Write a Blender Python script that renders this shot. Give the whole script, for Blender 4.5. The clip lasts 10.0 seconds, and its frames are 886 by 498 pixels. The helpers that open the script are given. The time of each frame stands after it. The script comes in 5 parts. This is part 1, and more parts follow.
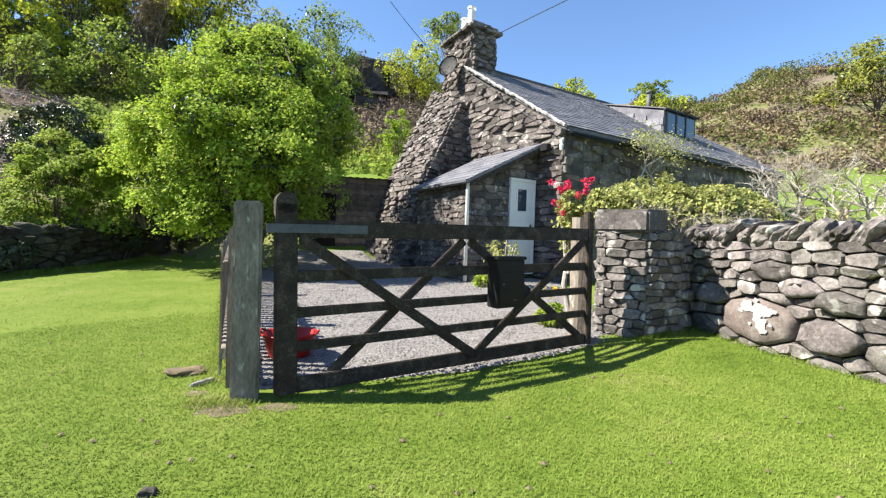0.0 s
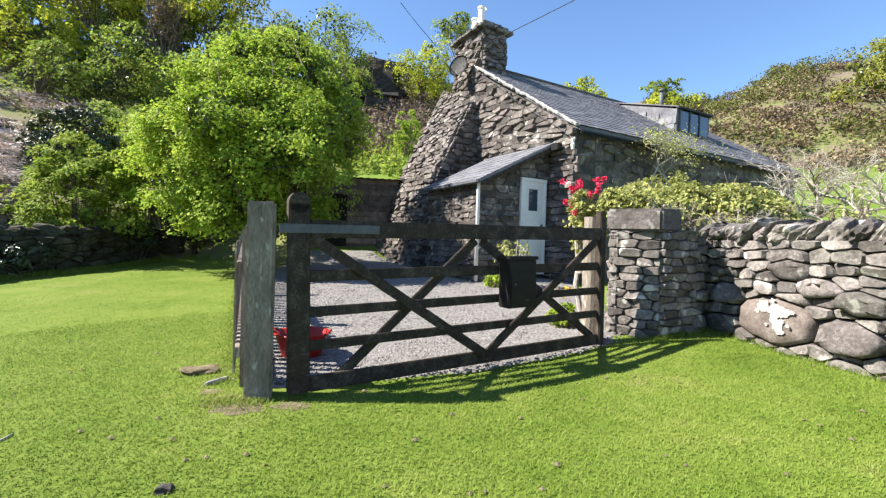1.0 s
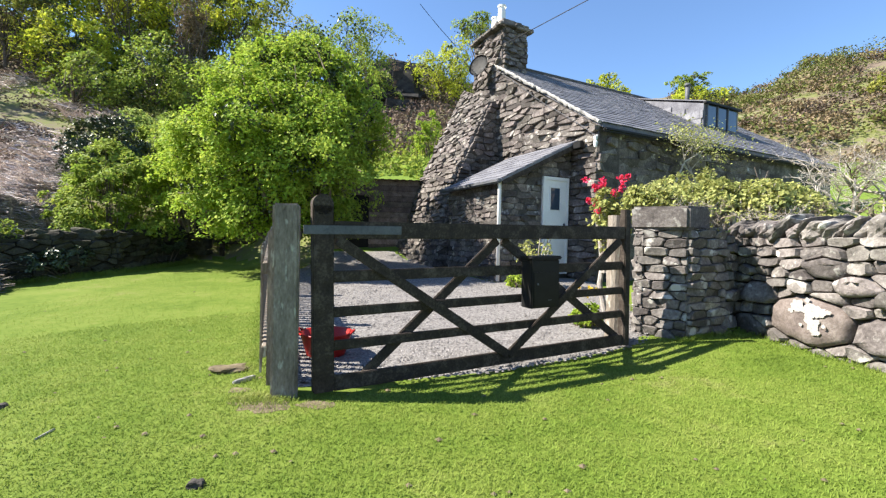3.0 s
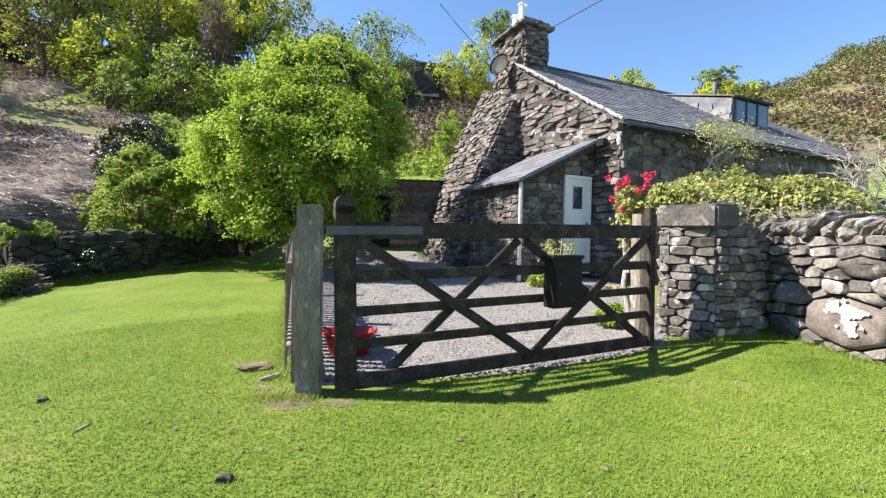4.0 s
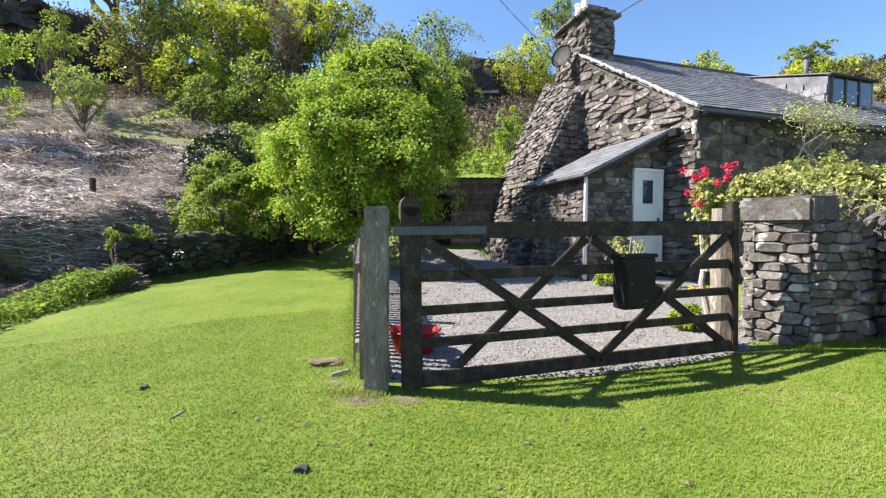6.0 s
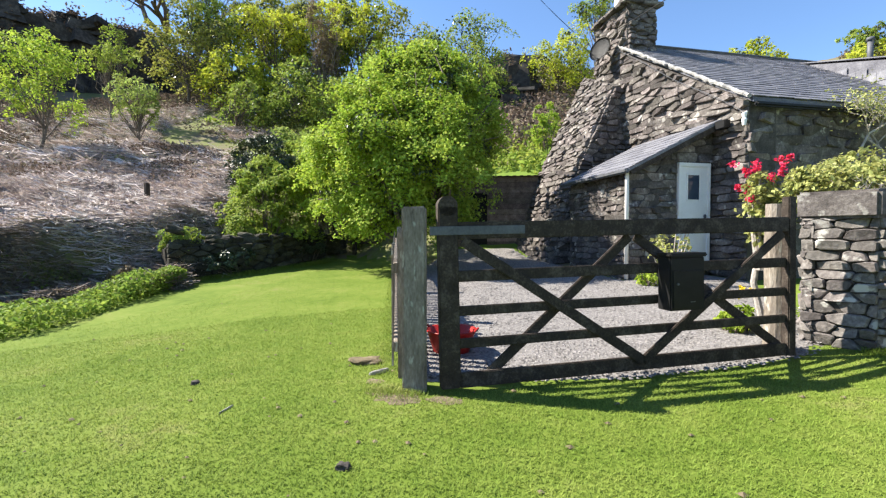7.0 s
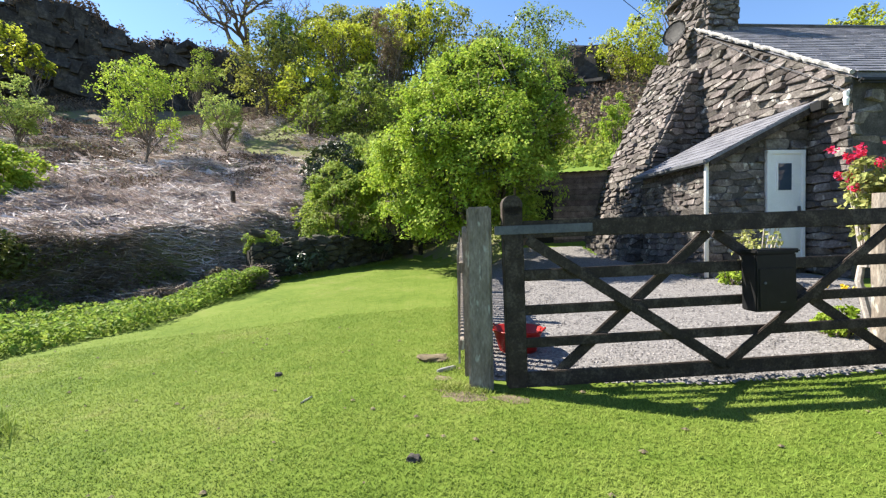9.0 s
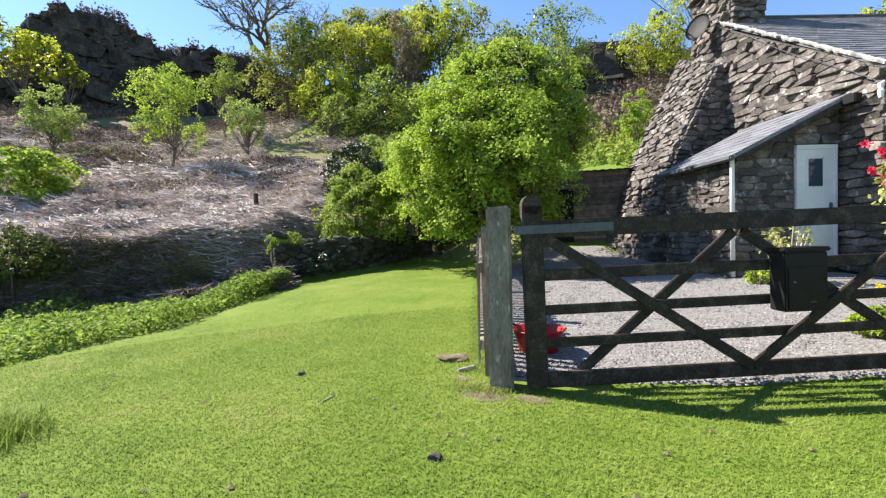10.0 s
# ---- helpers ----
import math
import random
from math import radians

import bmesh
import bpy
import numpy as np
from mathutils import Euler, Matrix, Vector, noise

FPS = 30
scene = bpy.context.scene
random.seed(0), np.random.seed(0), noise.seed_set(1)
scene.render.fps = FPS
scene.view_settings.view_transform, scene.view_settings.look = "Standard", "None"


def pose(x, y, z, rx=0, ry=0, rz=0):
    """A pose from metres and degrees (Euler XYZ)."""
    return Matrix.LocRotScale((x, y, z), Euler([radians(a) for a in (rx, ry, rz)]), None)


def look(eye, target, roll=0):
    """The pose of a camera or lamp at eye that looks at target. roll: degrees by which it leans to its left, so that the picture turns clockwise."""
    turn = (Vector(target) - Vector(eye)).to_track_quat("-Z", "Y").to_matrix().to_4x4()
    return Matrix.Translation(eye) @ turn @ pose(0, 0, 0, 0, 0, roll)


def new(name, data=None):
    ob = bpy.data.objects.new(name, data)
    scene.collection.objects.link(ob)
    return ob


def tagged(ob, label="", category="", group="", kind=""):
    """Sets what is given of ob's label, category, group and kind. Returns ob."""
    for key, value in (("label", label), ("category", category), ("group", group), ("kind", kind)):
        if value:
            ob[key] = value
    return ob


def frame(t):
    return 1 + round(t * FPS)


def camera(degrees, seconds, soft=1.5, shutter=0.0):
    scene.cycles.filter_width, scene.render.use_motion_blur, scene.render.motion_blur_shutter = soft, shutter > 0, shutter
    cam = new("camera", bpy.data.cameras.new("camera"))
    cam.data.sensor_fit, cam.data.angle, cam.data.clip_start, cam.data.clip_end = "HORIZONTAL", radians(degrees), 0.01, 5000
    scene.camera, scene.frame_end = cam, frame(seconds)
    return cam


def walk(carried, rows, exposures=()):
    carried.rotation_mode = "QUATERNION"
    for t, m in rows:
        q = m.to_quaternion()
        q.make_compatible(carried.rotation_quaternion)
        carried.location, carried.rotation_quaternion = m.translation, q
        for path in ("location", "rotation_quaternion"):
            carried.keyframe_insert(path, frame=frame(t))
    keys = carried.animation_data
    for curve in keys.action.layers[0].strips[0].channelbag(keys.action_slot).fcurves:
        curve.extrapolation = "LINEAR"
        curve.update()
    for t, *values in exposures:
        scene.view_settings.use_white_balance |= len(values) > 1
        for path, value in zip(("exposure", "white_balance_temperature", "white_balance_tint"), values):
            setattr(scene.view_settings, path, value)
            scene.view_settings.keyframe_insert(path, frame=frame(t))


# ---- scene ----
cam = camera(90.0, 10.0, soft=1.3)
PATH = [
    (0, (0.012, 0.057, 1.077), (0.019, 2.057, 1.042), 1.8),
    (0.5, (0.008, 0.058, 1.077), (-0.003, 2.058, 1.042), 1.8),
    (1, (0.002, 0.059, 1.073), (-0.037, 2.059, 1.038), 1.7),
    (1.5, (0.0, 0.055, 1.082), (-0.057, 2.054, 1.043), 1.7),
    (2, (0.001, 0.054, 1.075), (-0.077, 2.052, 1.039), 1.6),
    (2.5, (0.0, 0.058, 1.072), (-0.101, 2.055, 1.036), 1.4),
    (4, (-0.005, 0.053, 1.072), (-0.233, 2.04, 1.033), 1.0),
    (4.5, (-0.01, 0.053, 1.075), (-0.292, 2.032, 1.032), 0.9),
    (5, (-0.022, 0.052, 1.086), (-0.367, 2.021, 1.037), 0.8),
    (5.5, (-0.025, 0.054, 1.085), (-0.441, 2.01, 1.034), 0.6),
    (7, (-0.047, 0.068, 1.093), (-0.696, 1.958, 1.035), -0.1),
    (7.5, (-0.042, 0.04, 1.095), (-0.758, 1.906, 1.036), -0.3),
    (8, (-0.04, 0.035, 1.1), (-0.833, 1.87, 1.04), -0.6),
    (8.5, (-0.033, 0.021, 1.103), (-0.89, 1.827, 1.042), -0.9),
    (9, (-0.031, 0.027, 1.099), (-0.949, 1.803, 1.04), -1.1),
    (9.5, (-0.032, 0.025, 1.102), (-0.991, 1.778, 1.043), -1.4),
    (10, (-0.027, 0.014, 1.099), (-1.021, 1.749, 1.043), -1.5),
]
walk(cam, [(t, look(eye, target, roll)) for t, eye, target, roll in PATH])

# ---- light ----
SUN_EL, SUN_FROM = 44.5, 94.0   # degrees; the sun stands towards -x
world = bpy.data.worlds.new("sky")
scene.world = world
world.use_nodes = True
wn = world.node_tree
sky = wn.nodes.new("ShaderNodeTexSky")
sky.sky_type, sky.sun_disc = "NISHITA", False
sky.sun_elevation, sky.sun_rotation = radians(SUN_EL), radians(-SUN_FROM)
sky.air_density, sky.dust_density, sky.ozone_density = 1.0, 0.1, 6.0
wn.links.new(sky.outputs[0], wn.nodes["Background"].inputs[0])
wn.nodes["Background"].inputs[1].default_value = 0.088
sun = new("sun", bpy.data.lights.new("sun", "SUN"))
sun.data.energy, sun.data.angle, sun.data.color = 5.0, radians(0.53), (1.0, 0.93, 0.81)
sa = radians(SUN_FROM)
sun.matrix_world = look((-30 * math.sin(sa), 30 * math.cos(sa), 30 * math.tan(radians(SUN_EL))), (0, 0, 0))
scene.view_settings.exposure = 1.54


# ---- materials ----
def mat(name, colors, scale=8.0, rough=0.8, bump=0.3, fine=60.0, vary=0.0, island=0.0, stretch=(1, 1, 1), metal=0.0, translucent=0.0, detail=6.0, spec=0.3, obj=True, spots=None):
    """A surface of mottled colour: a ramp of colors over two noises; vary: value change per object; island: per loose piece."""
    m = bpy.data.materials.new(name)
    m.use_nodes = True
    t = m.node_tree
    n, l = t.nodes, t.links
    b = n["Principled BSDF"]
    b.inputs["Roughness"].default_value, b.inputs["Metallic"].default_value = rough, metal
    b.inputs["Specular IOR Level"].default_value = spec
    co = n.new("ShaderNodeTexCoord")
    mp = n.new("ShaderNodeMapping")
    mp.inputs["Scale"].default_value = stretch
    if obj:
        geo = n.new("ShaderNodeNewGeometry")
        l.new(geo.outputs["Position"], mp.inputs[0])
    else:
        l.new(co.outputs["Object"], mp.inputs[0])
    n1, n2 = n.new("ShaderNodeTexNoise"), n.new("ShaderNodeTexNoise")
    for k, s in ((n1, scale), (n2, fine)):
        k.inputs["Scale"].default_value, k.inputs["Detail"].default_value = s, detail
        k.inputs["Roughness"].default_value = 0.62
        l.new(mp.outputs[0], k.inputs["Vector"])
    mx = n.new("ShaderNodeMath")
    mx.operation = "MULTIPLY_ADD"
    l.new(n2.outputs[0], mx.inputs[0])
    mx.inputs[1].default_value = 0.45
    hf = n.new("ShaderNodeMath")
    hf.operation = "MULTIPLY"
    hf.inputs[1].default_value = 0.62
    l.new(n1.outputs[0], hf.inputs[0])
    l.new(hf.outputs[0], mx.inputs[2])
    r = n.new("ShaderNodeValToRGB")
    e = r.color_ramp.elements
    k = len(colors)
    while len(e) < k:
        e.new(0.5)
    for i, c in enumerate(colors):
        e[i].position = 0.34 + 0.4 * i / max(1, k - 1)
        e[i].color = (*c, 1)
    l.new(mx.outputs[0], r.inputs[0])
    out = r.outputs[0]
    if spots:
        tint, sscale, edge = spots
        n3 = n.new("ShaderNodeTexNoise")
        n3.inputs["Scale"].default_value, n3.inputs["Detail"].default_value = sscale, 5.0
        l.new(mp.outputs[0], n3.inputs["Vector"])
        th = n.new("ShaderNodeMapRange")
        th.inputs["From Min"].default_value, th.inputs["From Max"].default_value = edge, edge + 0.06
        l.new(n3.outputs[0], th.inputs[0])
        sp = n.new("ShaderNodeMix")
        sp.data_type = "RGBA"
        l.new(th.outputs[0], sp.inputs[0])
        l.new(out, sp.inputs[6])
        sp.inputs[7].default_value = (*tint, 1)
        out = sp.outputs[2]
    for amount, src in ((vary, "ShaderNodeObjectInfo"), (island, "ShaderNodeNewGeometry")):
        if amount:
            oi = n.new(src)
            val = oi.outputs["Random"] if src.endswith("Info") else oi.outputs["Random Per Island"]
            mr = n.new("ShaderNodeMapRange")
            mr.inputs["To Min"].default_value, mr.inputs["To Max"].default_value = 1 - amount, 1 + amount
            l.new(val, mr.inputs[0])
            hs = n.new("ShaderNodeHueSaturation")
            l.new(mr.outputs[0], hs.inputs["Value"])
            sh = n.new("ShaderNodeMapRange")
            sh.inputs["To Min"].default_value, sh.inputs["To Max"].default_value = 0.5 - amount * 0.06, 0.5 + amount * 0.06
            ml = n.new("ShaderNodeMath")
            ml.operation = "FRACT"
            m7 = n.new("ShaderNodeMath")
            m7.operation = "MULTIPLY"
            m7.inputs[1].default_value = 7.31
            l.new(val, m7.inputs[0])
            l.new(m7.outputs[0], ml.inputs[0])
            l.new(ml.outputs[0], sh.inputs[0])
            l.new(sh.outputs[0], hs.inputs["Hue"])
            l.new(out, hs.inputs["Color"])
            out = hs.outputs[0]
    l.new(out, b.inputs["Base Color"])
    if bump:
        bp = n.new("ShaderNodeBump")
        bp.inputs["Strength"].default_value, bp.inputs["Distance"].default_value = bump, 0.02
        l.new(mx.outputs[0], bp.inputs["Height"])
        l.new(bp.outputs[0], b.inputs["Normal"])
    if translucent:
        tr, ms = n.new("ShaderNodeBsdfTranslucent"), n.new("ShaderNodeMixShader")
        l.new(out, tr.inputs[0])
        ms.inputs[0].default_value = translucent
        l.new(b.outputs[0], ms.inputs[1])
        l.new(tr.outputs[0], ms.inputs[2])
        l.new(ms.outputs[0], n["Material Output"].inputs[0])
    return m


GRASS = mat("grass", [(0.060, 0.098, 0.013), (0.097, 0.145, 0.020), (0.130, 0.172, 0.031), (0.175, 0.174, 0.064)], 0.9, 0.9, 0.35, 9, spec=0.1)
BLADE = mat("grass_blade", [(0.108, 0.168, 0.024), (0.175, 0.256, 0.040), (0.236, 0.302, 0.060), (0.312, 0.308, 0.118)], 0.9, 0.7, 0, 5, island=0.1, translucent=0.35, spec=0.15)
HILL = mat("hillside", [(0.06, 0.045, 0.034), (0.17, 0.135, 0.105), (0.14, 0.165, 0.045), (0.30, 0.255, 0.215)], 0.22, 0.95, 0.8, 3.0, spec=0.1)
FIELD = mat("pasture", [(0.09, 0.145, 0.025), (0.14, 0.20, 0.035)], 0.5, 0.95, 0.4, 12, spec=0.1)
BRACKEN = mat("dead_bracken", [(0.28, 0.225, 0.2), (0.52, 0.455, 0.42), (0.76, 0.71, 0.67)], 2.0, 0.9, 0, 20, island=0.35, spec=0.1)
TWIG = mat("dry_twig", [(0.10, 0.078, 0.06), (0.22, 0.18, 0.145), (0.36, 0.31, 0.26)], 2.0, 0.9, 0, 20, island=0.35, spec=0.1)
GRAVEL = mat("gravel", [(0.06, 0.055, 0.055), (0.19, 0.18, 0.175), (0.34, 0.32, 0.31)], 26, 0.9, 1.0, 70, detail=3)
PEBBLE = mat("pebble", [(0.09, 0.083, 0.08), (0.19, 0.178, 0.174), (0.32, 0.30, 0.295)], 12, 0.85, 0.2, 60, island=0.4)
STONE = mat("slate_stone", [(0.046, 0.041, 0.039), (0.15, 0.134, 0.126), (0.31, 0.288, 0.27)], 5, 0.88, 1.0, 34, vary=0.42, spots=((0.40, 0.39, 0.36), 7.0, 0.6))
HOUSE_STONE = mat("house_stone", [(0.036, 0.031, 0.029), (0.122, 0.106, 0.098), (0.275, 0.248, 0.235)], 4, 0.9, 1.0, 26, vary=0.45, spots=((0.36, 0.34, 0.31), 5.0, 0.62))
# mossy stone, its colour darkened further for the shade on wall and pillar
MOSSY_SHADED = mat("mossy_shaded_stone", [(0.015, 0.014, 0.011), (0.045, 0.042, 0.03), (0.10, 0.095, 0.07)], 4, 0.92, 0.9, 30, vary=0.35)
LICHEN = mat("lichen", [(0.28, 0.265, 0.25), (0.48, 0.46, 0.44)], 20, 0.95, 0.4, 80)
HOUSE_JOINT = mat("house_mortar", [(0.03, 0.027, 0.025), (0.075, 0.067, 0.061), (0.15, 0.137, 0.126)], 7, 0.95, 0.7, 40)
PINKSTONE = mat("pinkish_boulder", [(0.085, 0.068, 0.062), (0.165, 0.135, 0.123), (0.28, 0.245, 0.225)], 6, 0.88, 0.7, 40)
MORTAR = mat("joint_earth", [(0.03, 0.027, 0.024), (0.09, 0.08, 0.07)], 9, 0.95, 0.6, 50)
ROCK = mat("crag_rock", [(0.012, 0.011, 0.011), (0.05, 0.046, 0.042), (0.15, 0.14, 0.12)], 0.6, 0.95, 1.0, 4)
OLDWOOD = mat("dark_weathered_wood", [(0.015, 0.011, 0.009), (0.042, 0.031, 0.024), (0.125, 0.102, 0.082)], 9, 0.8, 0.7, 60, stretch=(1, 1, 1))
GREYWOOD = mat("grey_lichened_wood", [(0.085, 0.07, 0.055), (0.225, 0.19, 0.155), (0.40, 0.36, 0.305)], 10, 0.9, 0.8, 70, stretch=(1, 1, 0.3), spots=((0.40, 0.39, 0.33), 22.0, 0.6))
SHEDWOOD = mat("shed_board", [(0.05, 0.037, 0.028), (0.15, 0.115, 0.09), (0.27, 0.215, 0.175)], 6, 0.85, 0.6, 50, vary=0.3)
SLATE = mat("roof_slate", [(0.07, 0.07, 0.085), (0.15, 0.15, 0.172), (0.26, 0.26, 0.28)], 3, 0.6, 0.3, 30, island=0.25, spec=0.25)
LEAD = mat("pale_mortar", [(0.12, 0.115, 0.11), (0.34, 0.33, 0.32), (0.60, 0.59, 0.57)], 7, 0.8, 0.5, 40)
WHITE = mat("white_paint", [(0.70, 0.70, 0.69), (0.84, 0.84, 0.83)], 5, 0.45, 0.1, 50)
BLACK = mat("black_metal", [(0.006, 0.006, 0.006), (0.014, 0.014, 0.015)], 12, 0.5, 0.1, 90, spec=0.25)
STEEL = mat("galvanised_steel", [(0.06, 0.065, 0.075), (0.14, 0.145, 0.16)], 9, 0.55, 0.15, 60, metal=0.0)
RED = mat("red_plastic", [(0.27, 0.012, 0.01), (0.42, 0.025, 0.02)], 6, 0.4, 0.1, 60)
DARK = mat("painted_interior_shade", [(0.01, 0.009, 0.008), (0.02, 0.018, 0.016)], 5, 0.95, 0, 30)
DISH = mat("dark_grey_mesh", [(0.03, 0.03, 0.03), (0.07, 0.07, 0.072)], 12, 0.6, 0.1, 90)
BARK = mat("bark", [(0.045, 0.036, 0.028), (0.13, 0.105, 0.08), (0.24, 0.20, 0.16)], 7, 0.9, 0.9, 40, stretch=(1, 1, 0.3))
PALEBARK = mat("pale_bark", [(0.18, 0.155, 0.13), (0.40, 0.36, 0.32), (0.60, 0.56, 0.51)], 7, 0.9, 0.6, 40)
EARTH = mat("bare_earth", [(0.06, 0.048, 0.03), (0.15, 0.12, 0.075), (0.25, 0.21, 0.135)], 9, 0.95, 0.8, 60)


def leafmat(name, a, b, c, tr=0.45):
    return mat(name, [a, b, c], 0.9, 0.6, 0, 7, island=0.3, translucent=tr, spec=0.12)


LEAF_FRESH = leafmat("fresh_leaf", (0.17, 0.26, 0.03), (0.31, 0.42, 0.052), (0.47, 0.55, 0.11), 0.42)
LEAF_YELLOW = leafmat("yellow_green_leaf", (0.26, 0.32, 0.03), (0.42, 0.47, 0.046), (0.56, 0.58, 0.09), 0.46)
LEAF_MID = leafmat("mid_leaf", (0.14, 0.20, 0.032), (0.25, 0.33, 0.055), (0.39, 0.44, 0.105), 0.44)
LEAF_OLIVE = leafmat("olive_leaf", (0.16, 0.18, 0.038), (0.28, 0.30, 0.062), (0.42, 0.42, 0.12), 0.42)
# holly and bramble leaf; also painted inside crowns in place of shade
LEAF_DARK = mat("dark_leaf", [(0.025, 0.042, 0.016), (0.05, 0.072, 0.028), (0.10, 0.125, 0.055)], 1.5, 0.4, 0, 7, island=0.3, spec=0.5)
LEAF_PALE = leafmat("pale_birch_leaf", (0.19, 0.26, 0.06), (0.31, 0.39, 0.10), (0.43, 0.49, 0.15), 0.42)
LEAF_BROWN = leafmat("brown_scrub", (0.10, 0.075, 0.045), (0.22, 0.17, 0.10), (0.32, 0.26, 0.16), 0.2)
HEATH = mat("dark_heather", [(0.06, 0.045, 0.034), (0.155, 0.12, 0.095), (0.28, 0.225, 0.18)], 0.9, 0.95, 0, 7, island=0.35, translucent=0.15, spec=0.03)
LEAF_HEDGE = leafmat("hedge_leaf", (0.21, 0.225, 0.065), (0.37, 0.39, 0.13), (0.56, 0.56, 0.27), 0.36)
GORSE = leafmat("gorse_leaf", (0.055, 0.07, 0.02), (0.12, 0.14, 0.035), (0.22, 0.23, 0.07), 0.25)
NETTLE = leafmat("nettle_leaf", (0.12, 0.19, 0.03), (0.22, 0.31, 0.055), (0.34, 0.42, 0.10))
FLOWER = mat("crimson_petal", [(0.58, 0.02, 0.07), (0.82, 0.06, 0.16)], 10, 0.6, 0, 40, island=0.2, translucent=0.3)
YELLOW = mat("yellow_petal", [(0.75, 0.50, 0.02), (0.90, 0.70, 0.05)], 10, 0.6, 0, 40, translucent=0.3)


# ---- building helpers ----
def part(name, bm, material, parent=None, label="", smooth=False):
    """Links a bmesh (or (verts, faces)) as one mesh object, under parent where given."""
    me = bpy.data.meshes.new(name)
    if isinstance(bm, tuple):
        me.from_pydata(bm[0], [], bm[1])
    else:
        bm.normal_update()
        bm.to_mesh(me)
        bm.free()
    if smooth:
        me.shade_smooth()
    me.materials.append(material)
    ob = new(name, me)
    if parent is not None:
        ob.parent = parent
    if label:
        ob["label"] = label
    return ob


def thing(name, label, category, group="", at=None):
    ob = tagged(new(name), label, category, group)
    if at is not None:
        ob.matrix_world = at
    return ob


def box(bm, x0, x1, y0, y1, z0, z1, bevel=0.0, m=None, rough=0.0, rng=None):
    """Adds a box with bevelled edges to bm."""
    r = bmesh.ops.create_cube(bm, size=1.0)
    vs = r["verts"]
    for v in vs:
        v.co = Vector(((x0 + x1) / 2 + v.co.x * (x1 - x0), (y0 + y1) / 2 + v.co.y * (y1 - y0), (z0 + z1) / 2 + v.co.z * (z1 - z0)))
        if rough:
            v.co += Vector([(rng.random() - 0.5) * rough for _ in range(3)])
    if bevel:
        es = list({e for v in vs for e in v.link_edges})
        g = bmesh.ops.bevel(bm, geom=es, offset=bevel, segments=2, affect="EDGES")
        vs = list({v for f in g["faces"] for v in f.verts} | {v for v in vs if v.is_valid})
    if m is not None:
        bmesh.ops.transform(bm, matrix=m, verts=vs)
    return vs


def onebox(name, dims, material, parent, bevel=0.006, m=None, label="", rough=0.0, rng=None):
    bm = bmesh.new()
    box(bm, *dims, bevel=bevel, m=m, rough=rough, rng=rng)
    return part(name, bm, material, parent, label)


def beam(bm, p, q, w, h, up=(0, 0, 1), bevel=0.006):
    """A bar from p to q, w thick across and h high."""
    p, q = Vector(p), Vector(q)
    d = q - p
    x = d.normalized()
    y = Vector(up).cross(x).normalized()
    z = x.cross(y)
    m = Matrix((x, y, z)).transposed().to_4x4()
    m.translation = p
    box(bm, 0, d.length, -w / 2, w / 2, -h / 2, h / 2, bevel, m)


def tube_arrays(paths, seg=6):
    """Tapered tubes along paths of (point, radius): vertices and faces."""
    V, F = [], []
    for path in paths:
        base = len(V)
        for i, (p, r) in enumerate(path):
            p = Vector(p)
            a = Vector(path[max(0, i - 1)][0])
            b = Vector(path[min(len(path) - 1, i + 1)][0])
            d = (b - a).normalized() if (b - a).length > 1e-6 else Vector((0, 0, 1))
            s = d.orthogonal().normalized()
            t = d.cross(s)
            for k in range(seg):
                w = 2 * math.pi * k / seg
                V.append(tuple(p + r * (math.cos(w) * s + math.sin(w) * t)))
        for i in range(len(path) - 1):
            for k in range(seg):
                k2 = (k + 1) % seg
                F.append((base + i * seg + k, base + i * seg + k2, base + (i + 1) * seg + k2, base + (i + 1) * seg + k))
        F.append(tuple(base + (len(path) - 1) * seg + k for k in range(seg)))
    return V, F


def leaves(points, size, rng, up=0.5, long=1.5, facing=None):
    """Leaf quads at points, folded a little, turned at random or facing a given way."""
    n = len(points)
    d = rng.normal(size=(n, 3))
    d /= np.linalg.norm(d, axis=1, keepdims=True)
    nn = rng.normal(size=(n, 3)) + np.array([0, 0, up * 2]) if facing is None else facing.copy()
    nn /= np.linalg.norm(nn, axis=1, keepdims=True)
    d -= (d * nn).sum(1, keepdims=True) * nn
    d /= np.linalg.norm(d, axis=1, keepdims=True) + 1e-9
    s = np.cross(nn, d)
    L = (size * rng.uniform(0.6, 1.35, n))[:, None]
    w = L / long
    a = points - d * L * 0.5
    b = points + s * w * 0.5 + nn * L * 0.08
    c = points + d * L * 0.5
    e = points - s * w * 0.5 + nn * L * 0.08
    V = np.stack([a, b, c, e], 1).reshape(-1, 3)
    F = np.arange(n * 4).reshape(-1, 4)
    return V.tolist(), F.tolist()


def lobes_of(centre, radii, count, rng, spread=0.55, part_size=(0.38, 0.62)):
    """Lobes (centre and radii, six numbers a row) that make up an uneven crown."""
    out = [np.concatenate([centre, np.array(radii) * 0.6])]
    while len(out) < count:
        d = rng.normal(size=3)
        d /= np.linalg.norm(d)
        if d[2] < -0.75:
            continue
        out.append(np.concatenate([np.array(centre) + d * np.array(radii) * spread * rng.uniform(0.75, 1.15), np.array(radii) * rng.uniform(*part_size)]))
    return np.array(out, float)


